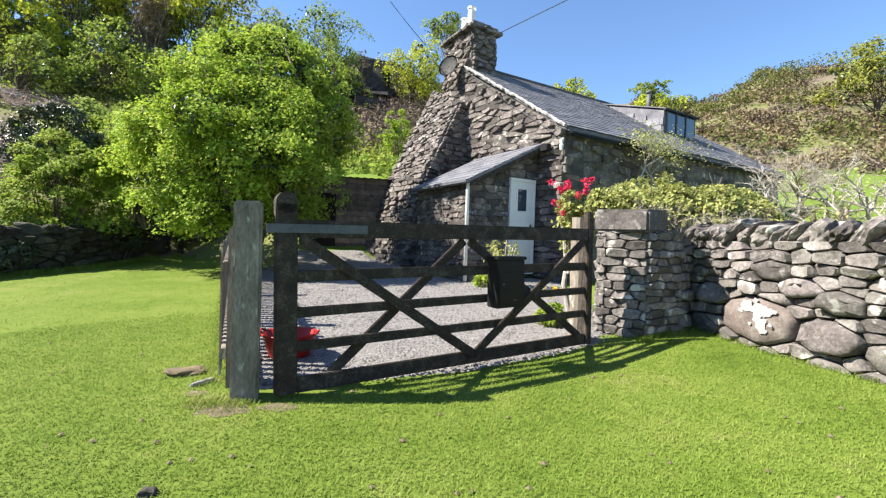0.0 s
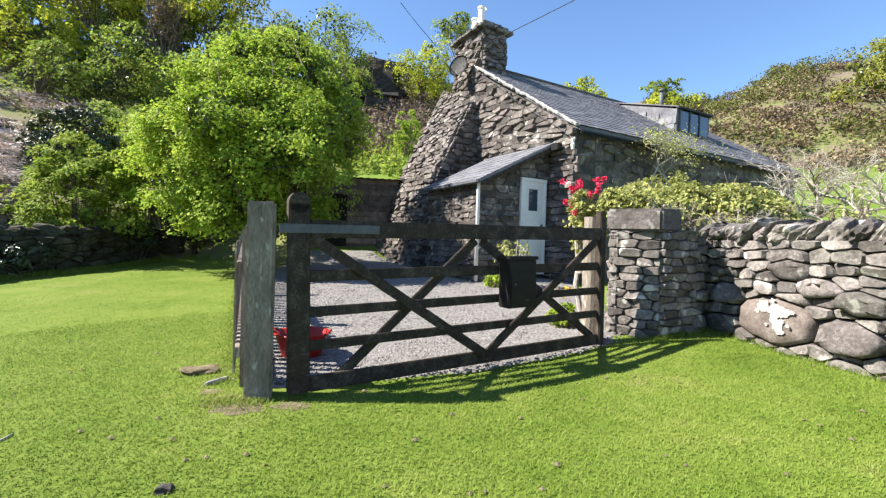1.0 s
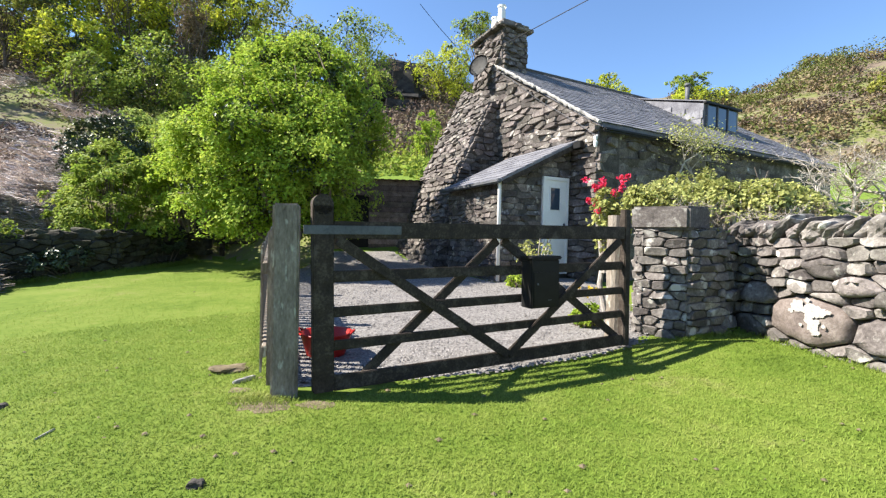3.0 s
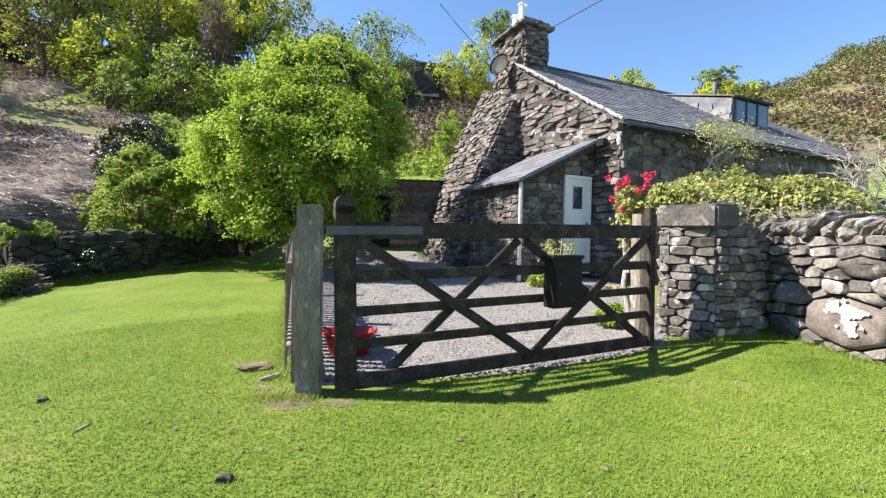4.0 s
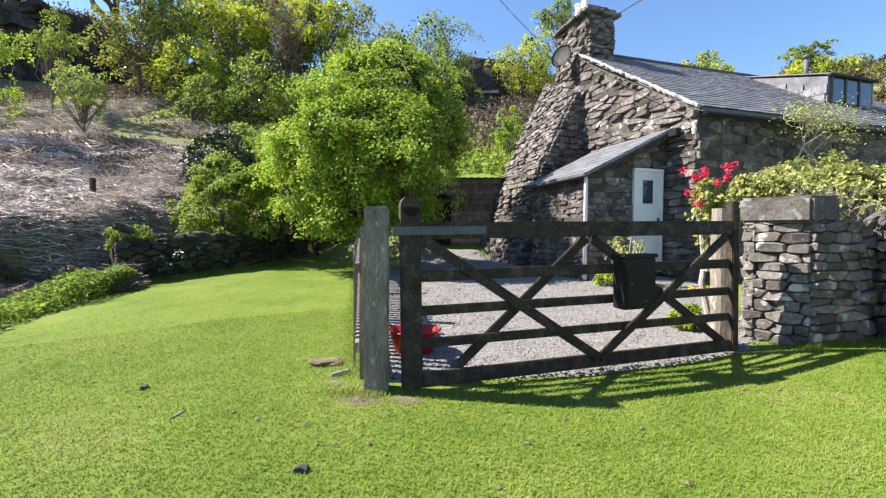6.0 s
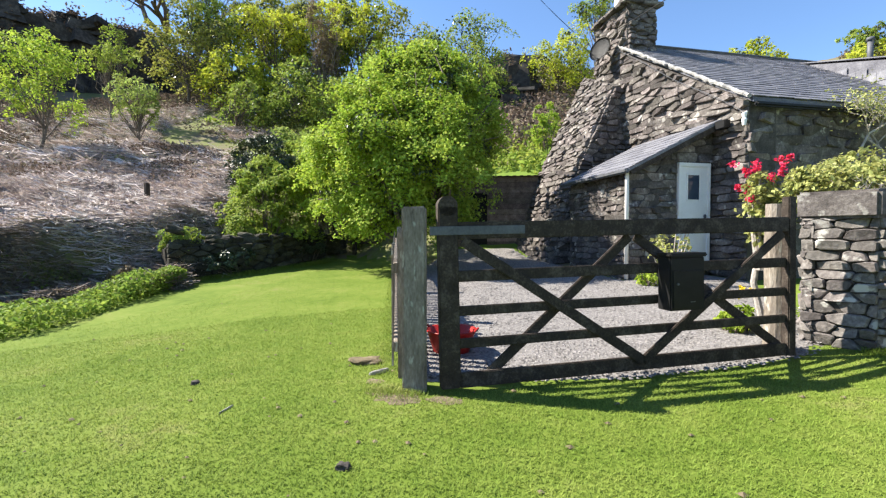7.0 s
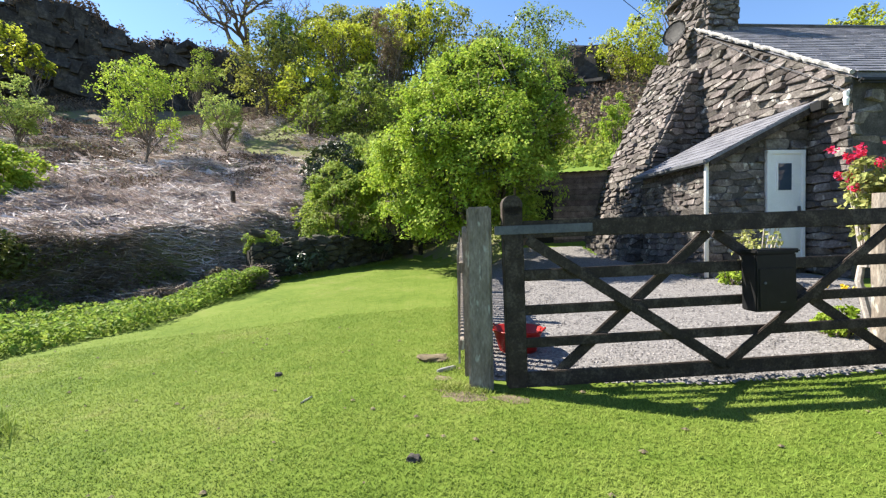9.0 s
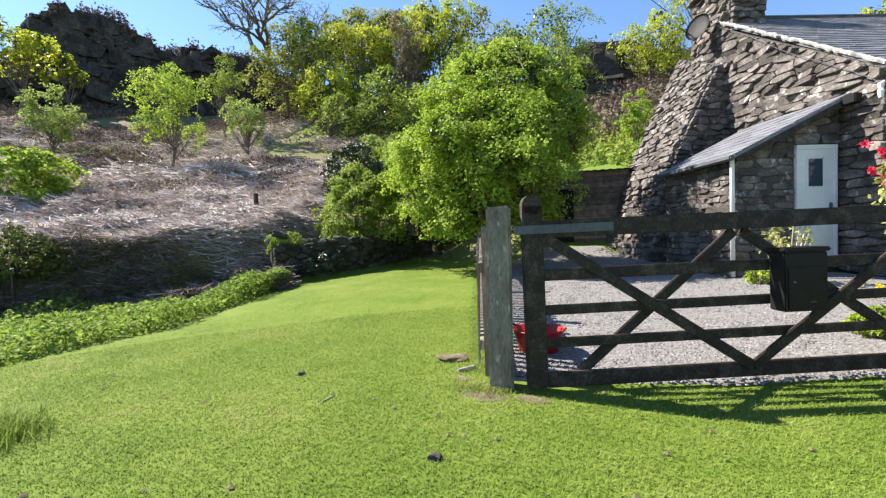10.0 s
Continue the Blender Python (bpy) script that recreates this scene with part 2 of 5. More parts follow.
def sprays(lobes, count, per, spray, size, rng, low=-0.75, droop=0.5, up=0.75, scatter=0.42, long=1.45, inside=0.72, depth=0.45, poke=0.1):
    """Leaves in flat drooping sprays over the outsides of the lobes: vertices, faces and the sprays' middles."""
    w = (lobes[:, 3:] ** 2).sum(1)
    mid, axis = [], []
    while len(mid) < count:
        k = rng.choice(len(lobes), p=w / w.sum())
        d = rng.normal(size=3)
        d /= np.linalg.norm(d)
        if d[2] < low:
            continue
        p = lobes[k, :3] + d * lobes[k, 3:] * (1.0 + poke * max(0.0, rng.normal()) - depth * rng.random() ** 1.4)
        if (np.delete(((p - lobes[:, :3]) / lobes[:, 3:]) ** 2, k, 0).sum(1) < inside ** 2).any():
            continue
        mid.append(p)
        a = d * 0.75 + np.array([0, 0, up]) + rng.normal(size=3) * 0.3
        axis.append(a / np.linalg.norm(a))
    mid, axis = np.array(mid), np.array(axis)
    k = np.repeat(np.arange(count), per)
    a = axis[k]
    t = np.cross(a, rng.normal(size=(count, 3))[k])
    t /= np.linalg.norm(t, axis=1, keepdims=True) + 1e-9
    b = np.cross(a, t)
    s = (spray * rng.uniform(0.55, 1.4, count))[k]
    rho, th = np.sqrt(rng.random(len(k))), rng.uniform(0, 2 * np.pi, len(k))
    lobe = rho * (0.75 + 0.3 * np.cos(th * 3 + k))
    pts = mid[k] + (t * (np.cos(th) * lobe * 1.25)[:, None] + b * (np.sin(th) * lobe * 0.85)[:, None] - a * (droop * rho ** 2 + 0.13 * rng.normal(size=len(k)))[:, None]) * s[:, None]
    nn = a + scatter * rng.normal(size=(len(k), 3))
    V, F = leaves(pts, size, rng, long=long, facing=nn)
    return V, F, mid


def limb_paths(base, cc, rng, trunk_r, height, count=40, bend=0.25):
    """A trunk from base and limbs to some of the clump centres."""
    base = Vector(base)
    top = base + Vector((rng.normal() * 0.1 * height, rng.normal() * 0.1 * height, height))
    trunk = []
    for i in range(7):
        f = i / 6
        p = base.lerp(top, f) + Vector((math.sin(f * 5 + base.x) * 0.04 * height * f, math.cos(f * 4 + base.y) * 0.04 * height * f, 0))
        trunk.append((tuple(p), trunk_r * (1.25 - 0.25 * min(1, f * 4) - 0.8 * f)))
    paths = [trunk]
    for c in cc[rng.permutation(len(cc))[:count]]:
        if c[2] < base.z + height * 0.35:
            continue
        f = rng.uniform(0.25, 0.95)
        i = int(f * 6)
        p0, r0 = Vector(trunk[i][0]), trunk[i][1]
        q = Vector(c)
        mid = p0.lerp(q, 0.5) + Vector((rng.normal(), rng.normal(), rng.normal() + 0.4)) * (q - p0).length * bend * 0.4
        paths.append([(tuple(p0), r0 * 0.45), (tuple(mid), r0 * 0.28), (tuple(q), 0.006 + r0 * 0.06)])
    return paths


def tree(name, label, base, height, lobes, material, seed, count=260, per=26, spray=0.5, size=0.22, trunk=0.12, bark=None, limbs=46, group="", category="tree", fill=0.0, fill_leaf=None, **kw):
    """A trunk with limbs and a crown of leaf sprays over the given lobes (in world places)."""
    rng = np.random.default_rng(seed)
    b = Vector(base)
    ob = thing(name, label, category, group, Matrix.Translation(b))
    lobes = lobes.copy()
    lobes[:, :3] -= np.array(base)
    V, F, mid = sprays(lobes, count, per, spray, size, rng, **kw)
    paths = limb_paths((0, 0, -0.15), mid, rng, trunk, height, limbs)
    part("trunk", tube_arrays(paths[:1], 9), bark or BARK, ob, smooth=True)
    part("branch_crown", tube_arrays(paths[1:]), bark or BARK, ob, smooth=True)["kind"] = "stuff"
    part("crown", (V, F), material, ob)
    # inner leaves take a dark colour that stands in for crown shade
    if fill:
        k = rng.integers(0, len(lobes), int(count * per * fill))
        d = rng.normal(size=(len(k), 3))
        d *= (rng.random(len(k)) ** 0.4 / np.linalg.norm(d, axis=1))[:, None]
        part("inner_foliage", leaves(lobes[k, :3] + d * lobes[k, 3:] * 0.74, size * 1.25, rng), fill_leaf or LEAF_DARK, ob, "inner leaves coloured dark for the crown's shade")
    return ob


def bush(name, label, centre, radii, material, seed, n=4000, size=0.1, clumps=80, clump=0.16, category="bush", stems=24, bark=None, lobes=6):
    """A low shrub: stems and leaf sprays over a few lobes, standing on the underside of its box."""
    c = Vector(centre)
    rng = np.random.default_rng(seed)
    ob = thing(name, label, category, "", Matrix.Translation((c.x, c.y, c.z - radii[2])))
    lb = lobes_of((0, 0, radii[2]), radii, lobes, rng)
    per = max(8, n // clumps)
    V, F, mid = sprays(lb, clumps, per, clump * 1.3, size, rng, low=-0.95, scatter=0.5)
    V = np.array(V)
    V[:, 2] = np.maximum(V[:, 2], 0.02 * rng.random(len(V)))
    paths = []
    for q in mid[:stems]:
        s = Vector((q[0] * 0.25, q[1] * 0.25, -0.25))
        paths.append([(tuple(s), 0.02), (tuple(s.lerp(Vector(q), 0.55) + Vector((0, 0, 0.1))), 0.013), (tuple(q), 0.004)])
    part("stem", tube_arrays(paths, 5), bark or BARK, ob)
    part("foliage", (V.tolist(), F), material, ob)
    return ob


# ---- ground ----
DIST = [12, 16, 22, 30, 42, 60, 90, 140]
RISE = {
    -180: [0, 0, 0, 0, 0, 0, 0, 0],
    -110: [0.0, 1.0, 2.4, 4.5, 9, 16, 22, 26],
    -75: [0.75, 1.7, 3.1, 5.3, 9.6, 15.5, 20, 24],
    -60: [1.1, 2.0, 3.6, 5.6, 10, 16, 20, 24],
    -46: [0.9, 1.9, 3.7, 6.5, 12.5, 18.5, 23, 26],
    -28: [0.5, 1.5, 3.8, 7.0, 13, 19, 23, 27],
    -8: [0.6, 2.9, 5.5, 9.5, 16, 21, 25, 28],
    15: [0.7, 2.2, 5.0, 9.0, 14, 19, 23, 26],
    30: [0.8, 1.6, 3.0, 6.5, 12, 17.6, 21, 25],
    36: [1.0, 1.8, 3.2, 6.0, 12.5, 20.5, 24, 27],
    45: [1.2, 2.0, 3.3, 5.6, 11, 18.6, 22, 26],
    75: [1.0, 1.6, 2.6, 4.5, 8, 14, 18, 22],
    110: [0, 0.3, 1, 2, 3, 5, 8, 10],
    180: [0, 0, 0, 0, 0, 0, 0, 0],
}
AZ = sorted(RISE)
RISE_ROWS = np.array([RISE[a] for a in AZ], float)


def smooth01(v):
    v = min(1.0, max(0.0, v))
    return v * v * (3 - 2 * v)


def wall_x(y):
    """The garden wall's face: its x at y."""
    return 3.0 + (4.9 - y) * 0.225


def lawn_end(az):
    """How far the mown lawn reaches before the bank or the yard rises."""
    return float(np.interp(az, [-95, -90, -62, -52, -46, -30, -20], [10.5, 11.2, 11.5, 12.6, 13.6, 14.5, 10.5]))


def ground_z(x, y):
    d = math.hypot(x, y)
    az = math.degrees(math.atan2(x, y))
    near = 0.055 * max(0.0, y - 4.2) - 0.025 * max(0.0, -x - 2) - 0.04 * max(0.0, -x - 6.0) * smooth01((9 - y) / 4)
    near += 0.012 * noise.noise((x * 0.9, y * 0.9, 0)) + 0.02 * noise.noise((x * 0.3, y * 0.3, 5))
    if x > 0.9:
        near += 0.12 * smooth01((x - 0.9) / 2.0) * smooth01((6.2 - y) / 1.0)
    behind = smooth01((x - wall_x(y) - 0.35) / 0.5) * smooth01((y + 6) / 3)
    if y < 5.6:
        near += behind * 0.75
    else:
        near += smooth01((x - 2.6) / 0.8) * 0.6 * smooth01((9 - y) / 2)
    row = np.array([np.interp(az, AZ, RISE_ROWS[:, i]) for i in range(len(DIST))]) if d > 10 else None
    if row is None:
        return near
    far = float(np.interp(d, DIST, row))
    far += (0.3 * noise.noise((x * 0.12, y * 0.12, 2)) + 0.18 * noise.noise((x * 0.4, y * 0.4, 3))) * smooth01((d - 13) / 8) * min(3.0, d / 18)
    k = smooth01((d - lawn_end(az)) / float(np.interp(az, [-62, -46, -30, -20], [1.0, 1.4, 3.0, 4.0])))
    return near * (1 - k) + far * k


def ground_sheet():
    rings = [0.0] + [0.25 * i for i in range(1, 40)] + [10 + 0.3 * i for i in range(1, 30)] + [19 * 1.06 ** i for i in range(1, 36)] + [160, 230, 400, 900, 2500]
    seg = 288
    V, F, kinds = [], [], []
    for r in rings:
        for k in range(seg):
            a = 2 * math.pi * k / seg
            x, y = r * math.sin(a), r * math.cos(a)
            V.append((x, y, ground_z(x, y) if r < 150 else ground_z(x * 150 / r, y * 150 / r)))
    for i in range(len(rings) - 1):
        for k in range(seg):
            k2 = (k + 1) % seg
            F.append((i * seg + k, i * seg + k2, (i + 1) * seg + k2, (i + 1) * seg + k))
            a, r = math.degrees(2 * math.pi * (k + 0.5) / seg), rings[i]
            a = a - 360 if a > 180 else a
            x, y = r * math.sin(radians(a)), r * math.cos(radians(a))
            lawn = r < lawn_end(a) + (0.4 if a > -50 else 0.0)
            pasture = (25 < a < 100 and r < 27) or (-20 < a < 20 and 12 < r < 19)
            kinds.append(0 if lawn else (2 if pasture else 1))
    ob = part("ground", (V, F), GRASS, smooth=True)
    ob.data.materials.append(HILL)
    ob.data.materials.append(FIELD)
    ob.data.polygons.foreach_set("material_index", kinds)
    return tagged(ob, "mown green lawn rising into a rough bracken hillside", "ground", kind="structure")


ground = ground_sheet()


def in_poly(x, y, poly):
    inside = False
    for (x0, y0), (x1, y1) in zip(poly, poly[1:] + poly[:1]):
        if (y0 > y) != (y1 > y) and x < (x1 - x0) * (y - y0) / (y1 - y0) + x0:
            inside = not inside
    return inside


YARD = [(-1.32, 3.02), (0.2, 3.62), (1.75, 4.62), (2.15, 5.4), (2.45, 7.0), (2.6, 9.2), (2.0, 9.9), (0.5, 9.0), (-0.7, 11.0), (-2.2, 12.6), (-4.2, 12.3), (-4.4, 9.6)]


def edge_gap(x, y, poly):
    """The distance from a point to the nearest edge of a polygon."""
    best = 99.0
    for (x0, y0), (x1, y1) in zip(poly, poly[1:] + poly[:1]):
        dx, dy = x1 - x0, y1 - y0
        f = min(1.0, max(0.0, ((x - x0) * dx + (y - y0) * dy) / (dx * dx + dy * dy)))
        best = min(best, math.hypot(x - x0 - f * dx, y - y0 - f * dy))
    return best


def yard_sheet():
    step, V, F, at = 0.1, [], [], {}
    for i in range(-46, 28):
        for j in range(29, 128):
            x, y = i * step, j * step
            if in_poly(x + step / 2, y + step / 2, YARD):
                q = []
                for a, b in ((0, 0), (1, 0), (1, 1), (0, 1)):
                    key = (i + a, j + b)
                    if key not in at:
                        px, py = key[0] * step, key[1] * step
                        px += 0.05 * noise.noise((px * 3, py * 3, 1))
                        py += 0.05 * noise.noise((px * 3, py * 3, 7))
                        at[key] = len(V)
                        V.append((px, py, ground_z(px, py) - 0.03 + 0.052 * smooth01(edge_gap(px, py, YARD) / 0.16) + 0.008 * noise.noise((px * 4, py * 4, 3))))
                    q.append(at[key])
                F.append(q)
    return tagged(part("gravel_yard", (V, F), GRAVEL, smooth=True), "grey crushed-slate gravel yard behind the gate", "yard", kind="structure")


yard = yard_sheet()


# ---- cottage ----
UX, VX = Vector((0.857, 0.515, 0)), Vector((-0.515, 0.857, 0))
HOUSE = Matrix((UX, VX, Vector((0, 0, 1)))).transposed().to_4x4()
HOUSE.translation = (2.47, 9.2, 0)
WID, LEN, EAVE, RIDGE_Y, RIDGE_Z = 8.2, 9.6, 3.47, 4.1, 6.06
house = thing("cottage", "old grey stone cottage with a slate roof and a chimney", "house", "", HOUSE)


def prism(pts, x0, x1):
    """A solid between two planes x0 and x1 from an outline of (y, z)."""
    bm = bmesh.new()
    a = [bm.verts.new((x0, y, z)) for y, z in pts]
    b = [bm.verts.new((x1, y, z)) for y, z in pts]
    bm.faces.new(a)
    bm.faces.new(b[::-1])
    for i in range(len(pts)):
        j = (i + 1) % len(pts)
        bm.faces.new((a[j], a[i], b[i], b[j]))
    bmesh.ops.recalc_face_normals(bm, faces=bm.faces)
    return bm


gable = part("gable_wall", prism([(0, -0.3), (0, EAVE), (RIDGE_Y, RIDGE_Z - 0.08), (WID, EAVE), (WID, -0.3)], 0.03, 0.6), HOUSE_JOINT, house, "rubble stone gable wall")
side_wall = onebox("front_wall", (0.6, LEN, 0.03, 0.6, -0.3, EAVE), HOUSE_STONE, house, 0, label="shaded stone front wall")
onebox("rear_wall", (0.6, LEN, WID - 0.6, WID - 0.03, -0.3, EAVE), HOUSE_STONE, house, 0)
part("far_gable_wall", prism([(0.6, -0.3), (0.6, EAVE), (RIDGE_Y, RIDGE_Z - 0.3), (WID - 0.6, EAVE), (WID - 0.6, -0.3)], LEN - 0.6, LEN - 0.03), HOUSE_STONE, house)


def slates(parent, p0, along, down, rows, cols, w, h, rng, lift=0.012, thick=0.014, single=99.0, rest="slate_covering", under=None):
    """Overlapping slates from p0, rows down the slope: single pieces up to a distance along, the rest joined."""
    along, down = Vector(along).normalized(), Vector(down).normalized()
    nor = along.cross(down).normalized()
    V, F = [], []
    p0 = Vector(p0)
    if nor.z < -0.01 or (abs(nor.z) < 0.01 and nor.x > 0):
        nor = -nor
    for r in range(rows):
        x = -w * (0.5 if r % 2 else 0.0)
        while x < cols * w:
            ww = w * rng.uniform(0.8, 1.2)
            a, b = max(0, x), min(cols * w, x + ww - 0.006)
            x += ww
            if b - a < 0.05 or (under and not under(a, b, r * h)):
                continue
            t, u = rng.uniform(0, 0.006), rng.uniform(-0.015, 0.015)
            v = []
            for s, d, z in ((a, r * h, lift), (b, r * h, lift), (b, r * h + h * 1.35 + u, lift * 2.2 + t), (a, r * h + h * 1.35 + u, lift * 2.2 + t)):
                v += [tuple(p0 + along * s + down * d + nor * zz) for zz in (z, z - thick)]
            f = [[0, 2, 4, 6], [4, 5, 7, 6], [2, 3, 5, 4], [0, 6, 7, 1]]
            if b < single:
                part("slate", (v, f), SLATE, parent)
            else:
                k = len(V)
                V += v
                F += [[k + q for q in g] for g in f]
    if F:
        part(rest, (V, F), SLATE, parent)["kind"] = "stuff"


rs = np.random.default_rng(3)
OVER = 0.1
slope_v = Vector((0, -RIDGE_Y, EAVE - RIDGE_Z)).normalized()
run = math.hypot(RIDGE_Y, RIDGE_Z - EAVE) + OVER


def roof_slab(name, side):
    bm = bmesh.new()
    y1 = -OVER * 0.83 if side < 0 else WID + OVER * 0.83
    z1 = EAVE - OVER * 0.55
    x0 = 0.02 if side < 0 else 0.45
    vs = [bm.verts.new((x, y, z + dz)) for dz in (0.0, 0.09) for x, y, z in ((x0, RIDGE_Y, RIDGE_Z), (LEN + 0.1, RIDGE_Y, RIDGE_Z), (LEN + 0.1, y1, z1), (x0, y1, z1))]
    for q in ((0, 1, 2, 3), (4, 5, 6, 7), (0, 1, 5, 4), (1, 2, 6, 5), (2, 3, 7, 6), (3, 0, 4, 7)):
        bm.faces.new([vs[i] for i in q])
    bmesh.ops.recalc_face_normals(bm, faces=bm.faces)
    return part(name, bm, SLATE, house)


roof_front = roof_slab("roof", -1)
roof_front["label"] = "grey slate roof slope"
roof_rear = roof_slab("roof", 1)
slates(roof_front, (0.0, RIDGE_Y, RIDGE_Z + 0.09), (1, 0, 0), slope_v, 25, 33, 0.3, run / 25 * 0.99, rs, single=3.5)
# verge: pale mortar and stone along the gable's edge
vp = []
for i in range(60):
    f = i / 59
    vp.append(((-0.01 + rs.normal() * 0.012, RIDGE_Y * (1 - f) - 0.05 * f, RIDGE_Z + (EAVE - RIDGE_Z) * f * 1.01 + 0.08 + rs.normal() * 0.01), 0.036 + rs.normal() * 0.005))
part("verge", tube_arrays([vp], 6), LEAD, house, "pale mortared verge")
bm = bmesh.new()
beam(bm, (0.0, RIDGE_Y, RIDGE_Z + 0.1), (LEN, RIDGE_Y, RIDGE_Z + 0.1), 0.24, 0.07, bevel=0.03)
part("ridge", bm, SLATE, house)
bm = bmesh.new()
beam(bm, (0.0, -0.13, EAVE - 0.1), (LEN, -0.13, EAVE - 0.1), 0.09, 0.08, bevel=0.03)
part("gutter", bm, BLACK, house, "black gutter")

# chimney
chimney = onebox("chimney", (0.02, 0.8, 3.5, 4.95, 5.0, 6.98), HOUSE_JOINT, house, 0.02, label="square rubble stone chimney stack")

# dormer
dormer = part("dormer", prism([(1.55, 4.3), (1.55, 5.24), (RIDGE_Y, RIDGE_Z - 0.05), (RIDGE_Y, 5.6)], 5.75, 7.45), SLATE, house, "slate-hung flat-roofed dormer")
bm = bmesh.new()
beam(bm, (5.72, 1.5, 5.265), (7.5, 1.5, 5.265), 0.1, 0.06)
part("fascia", bm, BLACK, dormer)
bm = bmesh.new()
beam(bm, (6.6, 1.46, 5.285), (6.6, RIDGE_Y, RIDGE_Z + 0.01), 1.74, 0.03)
part("dormer_roof", bm, SLATE, dormer, "thin grey dormer roof")
GLASS = mat("window_glass", [(0.03, 0.05, 0.08), (0.05, 0.07, 0.10)], 2, 0.04, 0, 8, spec=1.0)
for i in range(3):
    onebox("pane", (5.9 + i * 0.5, 6.34 + i * 0.5, 1.53, 1.545, 4.6, 5.22), GLASS, dormer, 0)
    onebox("window_frame", (5.85 + i * 0.5, 5.9 + i * 0.5, 1.5, 1.55, 4.55, 5.26), STEEL, dormer, 0.004)
rngb = np.random.default_rng(8)
slates(dormer, (5.735, RIDGE_Y - 0.05, RIDGE_Z - 0.15), (0, -1, 0), (0, 0, -1), 9, 10, 0.25, 0.17, rngb, under=lambda a, b, d: d > b * 0.325 and 0.15 + d < b * 0.69 + 0.2)
bm = bmesh.new()
r = bmesh.ops.create_cone(bm, cap_ends=True, segments=16, radius1=0.07, radius2=0.07, depth=0.85, matrix=Matrix.Translation((7.25, 3.1, 6.08)))
bmesh.ops.create_cone(bm, cap_ends=True, segments=16, radius1=0.1, radius2=0.085, depth=0.09, matrix=Matrix.Translation((7.25, 3.1, 6.5)))
part("stove_pipe", bm, STEEL, house, "shiny steel stove pipe", True)

# buttress
bm = bmesh.new()
BT, BM_, BB = Vector((-0.2, 3.7, 4.9)), Vector((-1.25, 3.6, 2.85)), Vector((-2.1, 3.47, 0.0))   # the front edge: top, set-off, foot
qa, qb, qc = Vector((-1.5, 5.4, 2.75)), BM_, BT
qn = (qb - qa).cross(qc - qa)
QD = Vector((0.05, 5.6, qa.z - (qn.x * (0.05 - qa.x) + qn.y * (5.6 - qa.y)) / qn.z))
bv = [bm.verts.new(c) for c in (BT, QD, BM_, (-1.5, 5.4, 2.75), BB, (-2.5, 5.8, 0.0), (0.05, 3.47, 0.0), (0.05, 5.8, 0.0), (0.05, 3.7, 4.95))]
for q in ((0, 1, 3, 2), (2, 3, 5, 4), (0, 2, 4, 6, 8), (1, 7, 5, 3), (8, 1, 0)):
    bm.faces.new([bv[i] for i in q])
bmesh.ops.recalc_face_normals(bm, faces=bm.faces)
buttress = part("buttress", bm, HOUSE_JOINT, house, "sloping rubble stone buttress")

# porch
PX, PY0, PY1 = -1.83, 0.75, 2.96
porch = part("porch", prism([(PY0 + 0.03, 0.0), (PY0 + 0.03, 2.3), (PY1, 2.3), (PY1, 0.0)], PX + 0.03, 0.0), HOUSE_JOINT, house, "small stone lean-to porch")
bm = bmesh.new()
tri = [(PX + 0.03, 2.3), (0, 3.2), (0, 2.3)]
a = [bm.verts.new((x, PY0 + 0.03, z)) for x, z in tri]
b = [bm.verts.new((x, PY1, z)) for x, z in tri]
bm.faces.new(a)
bm.faces.new(b[::-1])
for i in range(3):
    j = (i + 1) % 3
    bm.faces.new((a[j], a[i], b[i], b[j]))
bmesh.ops.recalc_face_normals(bm, faces=bm.faces)
part("porch_gable", bm, HOUSE_JOINT, porch)
bm = bmesh.new()
beam(bm, (PX - 0.14, (PY0 + PY1) / 2 - 0.05, 2.27), (0, (PY0 + PY1) / 2 - 0.05, 3.25), PY1 - PY0 + 0.34, 0.06, up=(0, 0, 1), bevel=0.01)
porch_roof = part("porch_roof", bm, SLATE, porch, "grey slate lean-to roof")
dwn = Vector((-1.97, 0, -0.98)).normalized()
slates(porch_roof, (0.02, PY0 - 0.2, 3.285), (0, 1, 0), dwn, 9, 9, 0.275, 2.2 / 9, rngb, 0.008)
bm = bmesh.new()
beam(bm, (PX - 0.1, PY0 - 0.2, 2.25), (0.0, PY0 - 0.2, 3.19), 0.03, 0.14)
part("bargeboard", bm, OLDWOOD, porch, "dark bargeboard")
bm = bmesh.new()
beam(bm, (PX - 0.16, PY0 - 0.22, 2.26), (PX - 0.16, PY1 + 0.1, 2.26), 0.1, 0.08, bevel=0.02)
part("gutter", bm, STEEL, porch, "grey gutter")
part("downpipe", tube_arrays([[((PX - 0.06, PY0 - 0.06, 2.28), 0.036), ((PX - 0.06, PY0 - 0.06, 0.3), 0.036)]], 12), WHITE, porch, "white plastic downpipe", True)
door = thing("door", "white painted cottage door with a small glazed light", "door")
door.parent = porch
DX0, DX1, DZ0, DZ1 = -0.78, -0.08, 0.42, 2.46
onebox("leaf", (DX0 + 0.06, DX1 - 0.06, PY0 - 0.02, PY0 + 0.02, DZ0, DZ1 - 0.06), WHITE, door, 0.004)
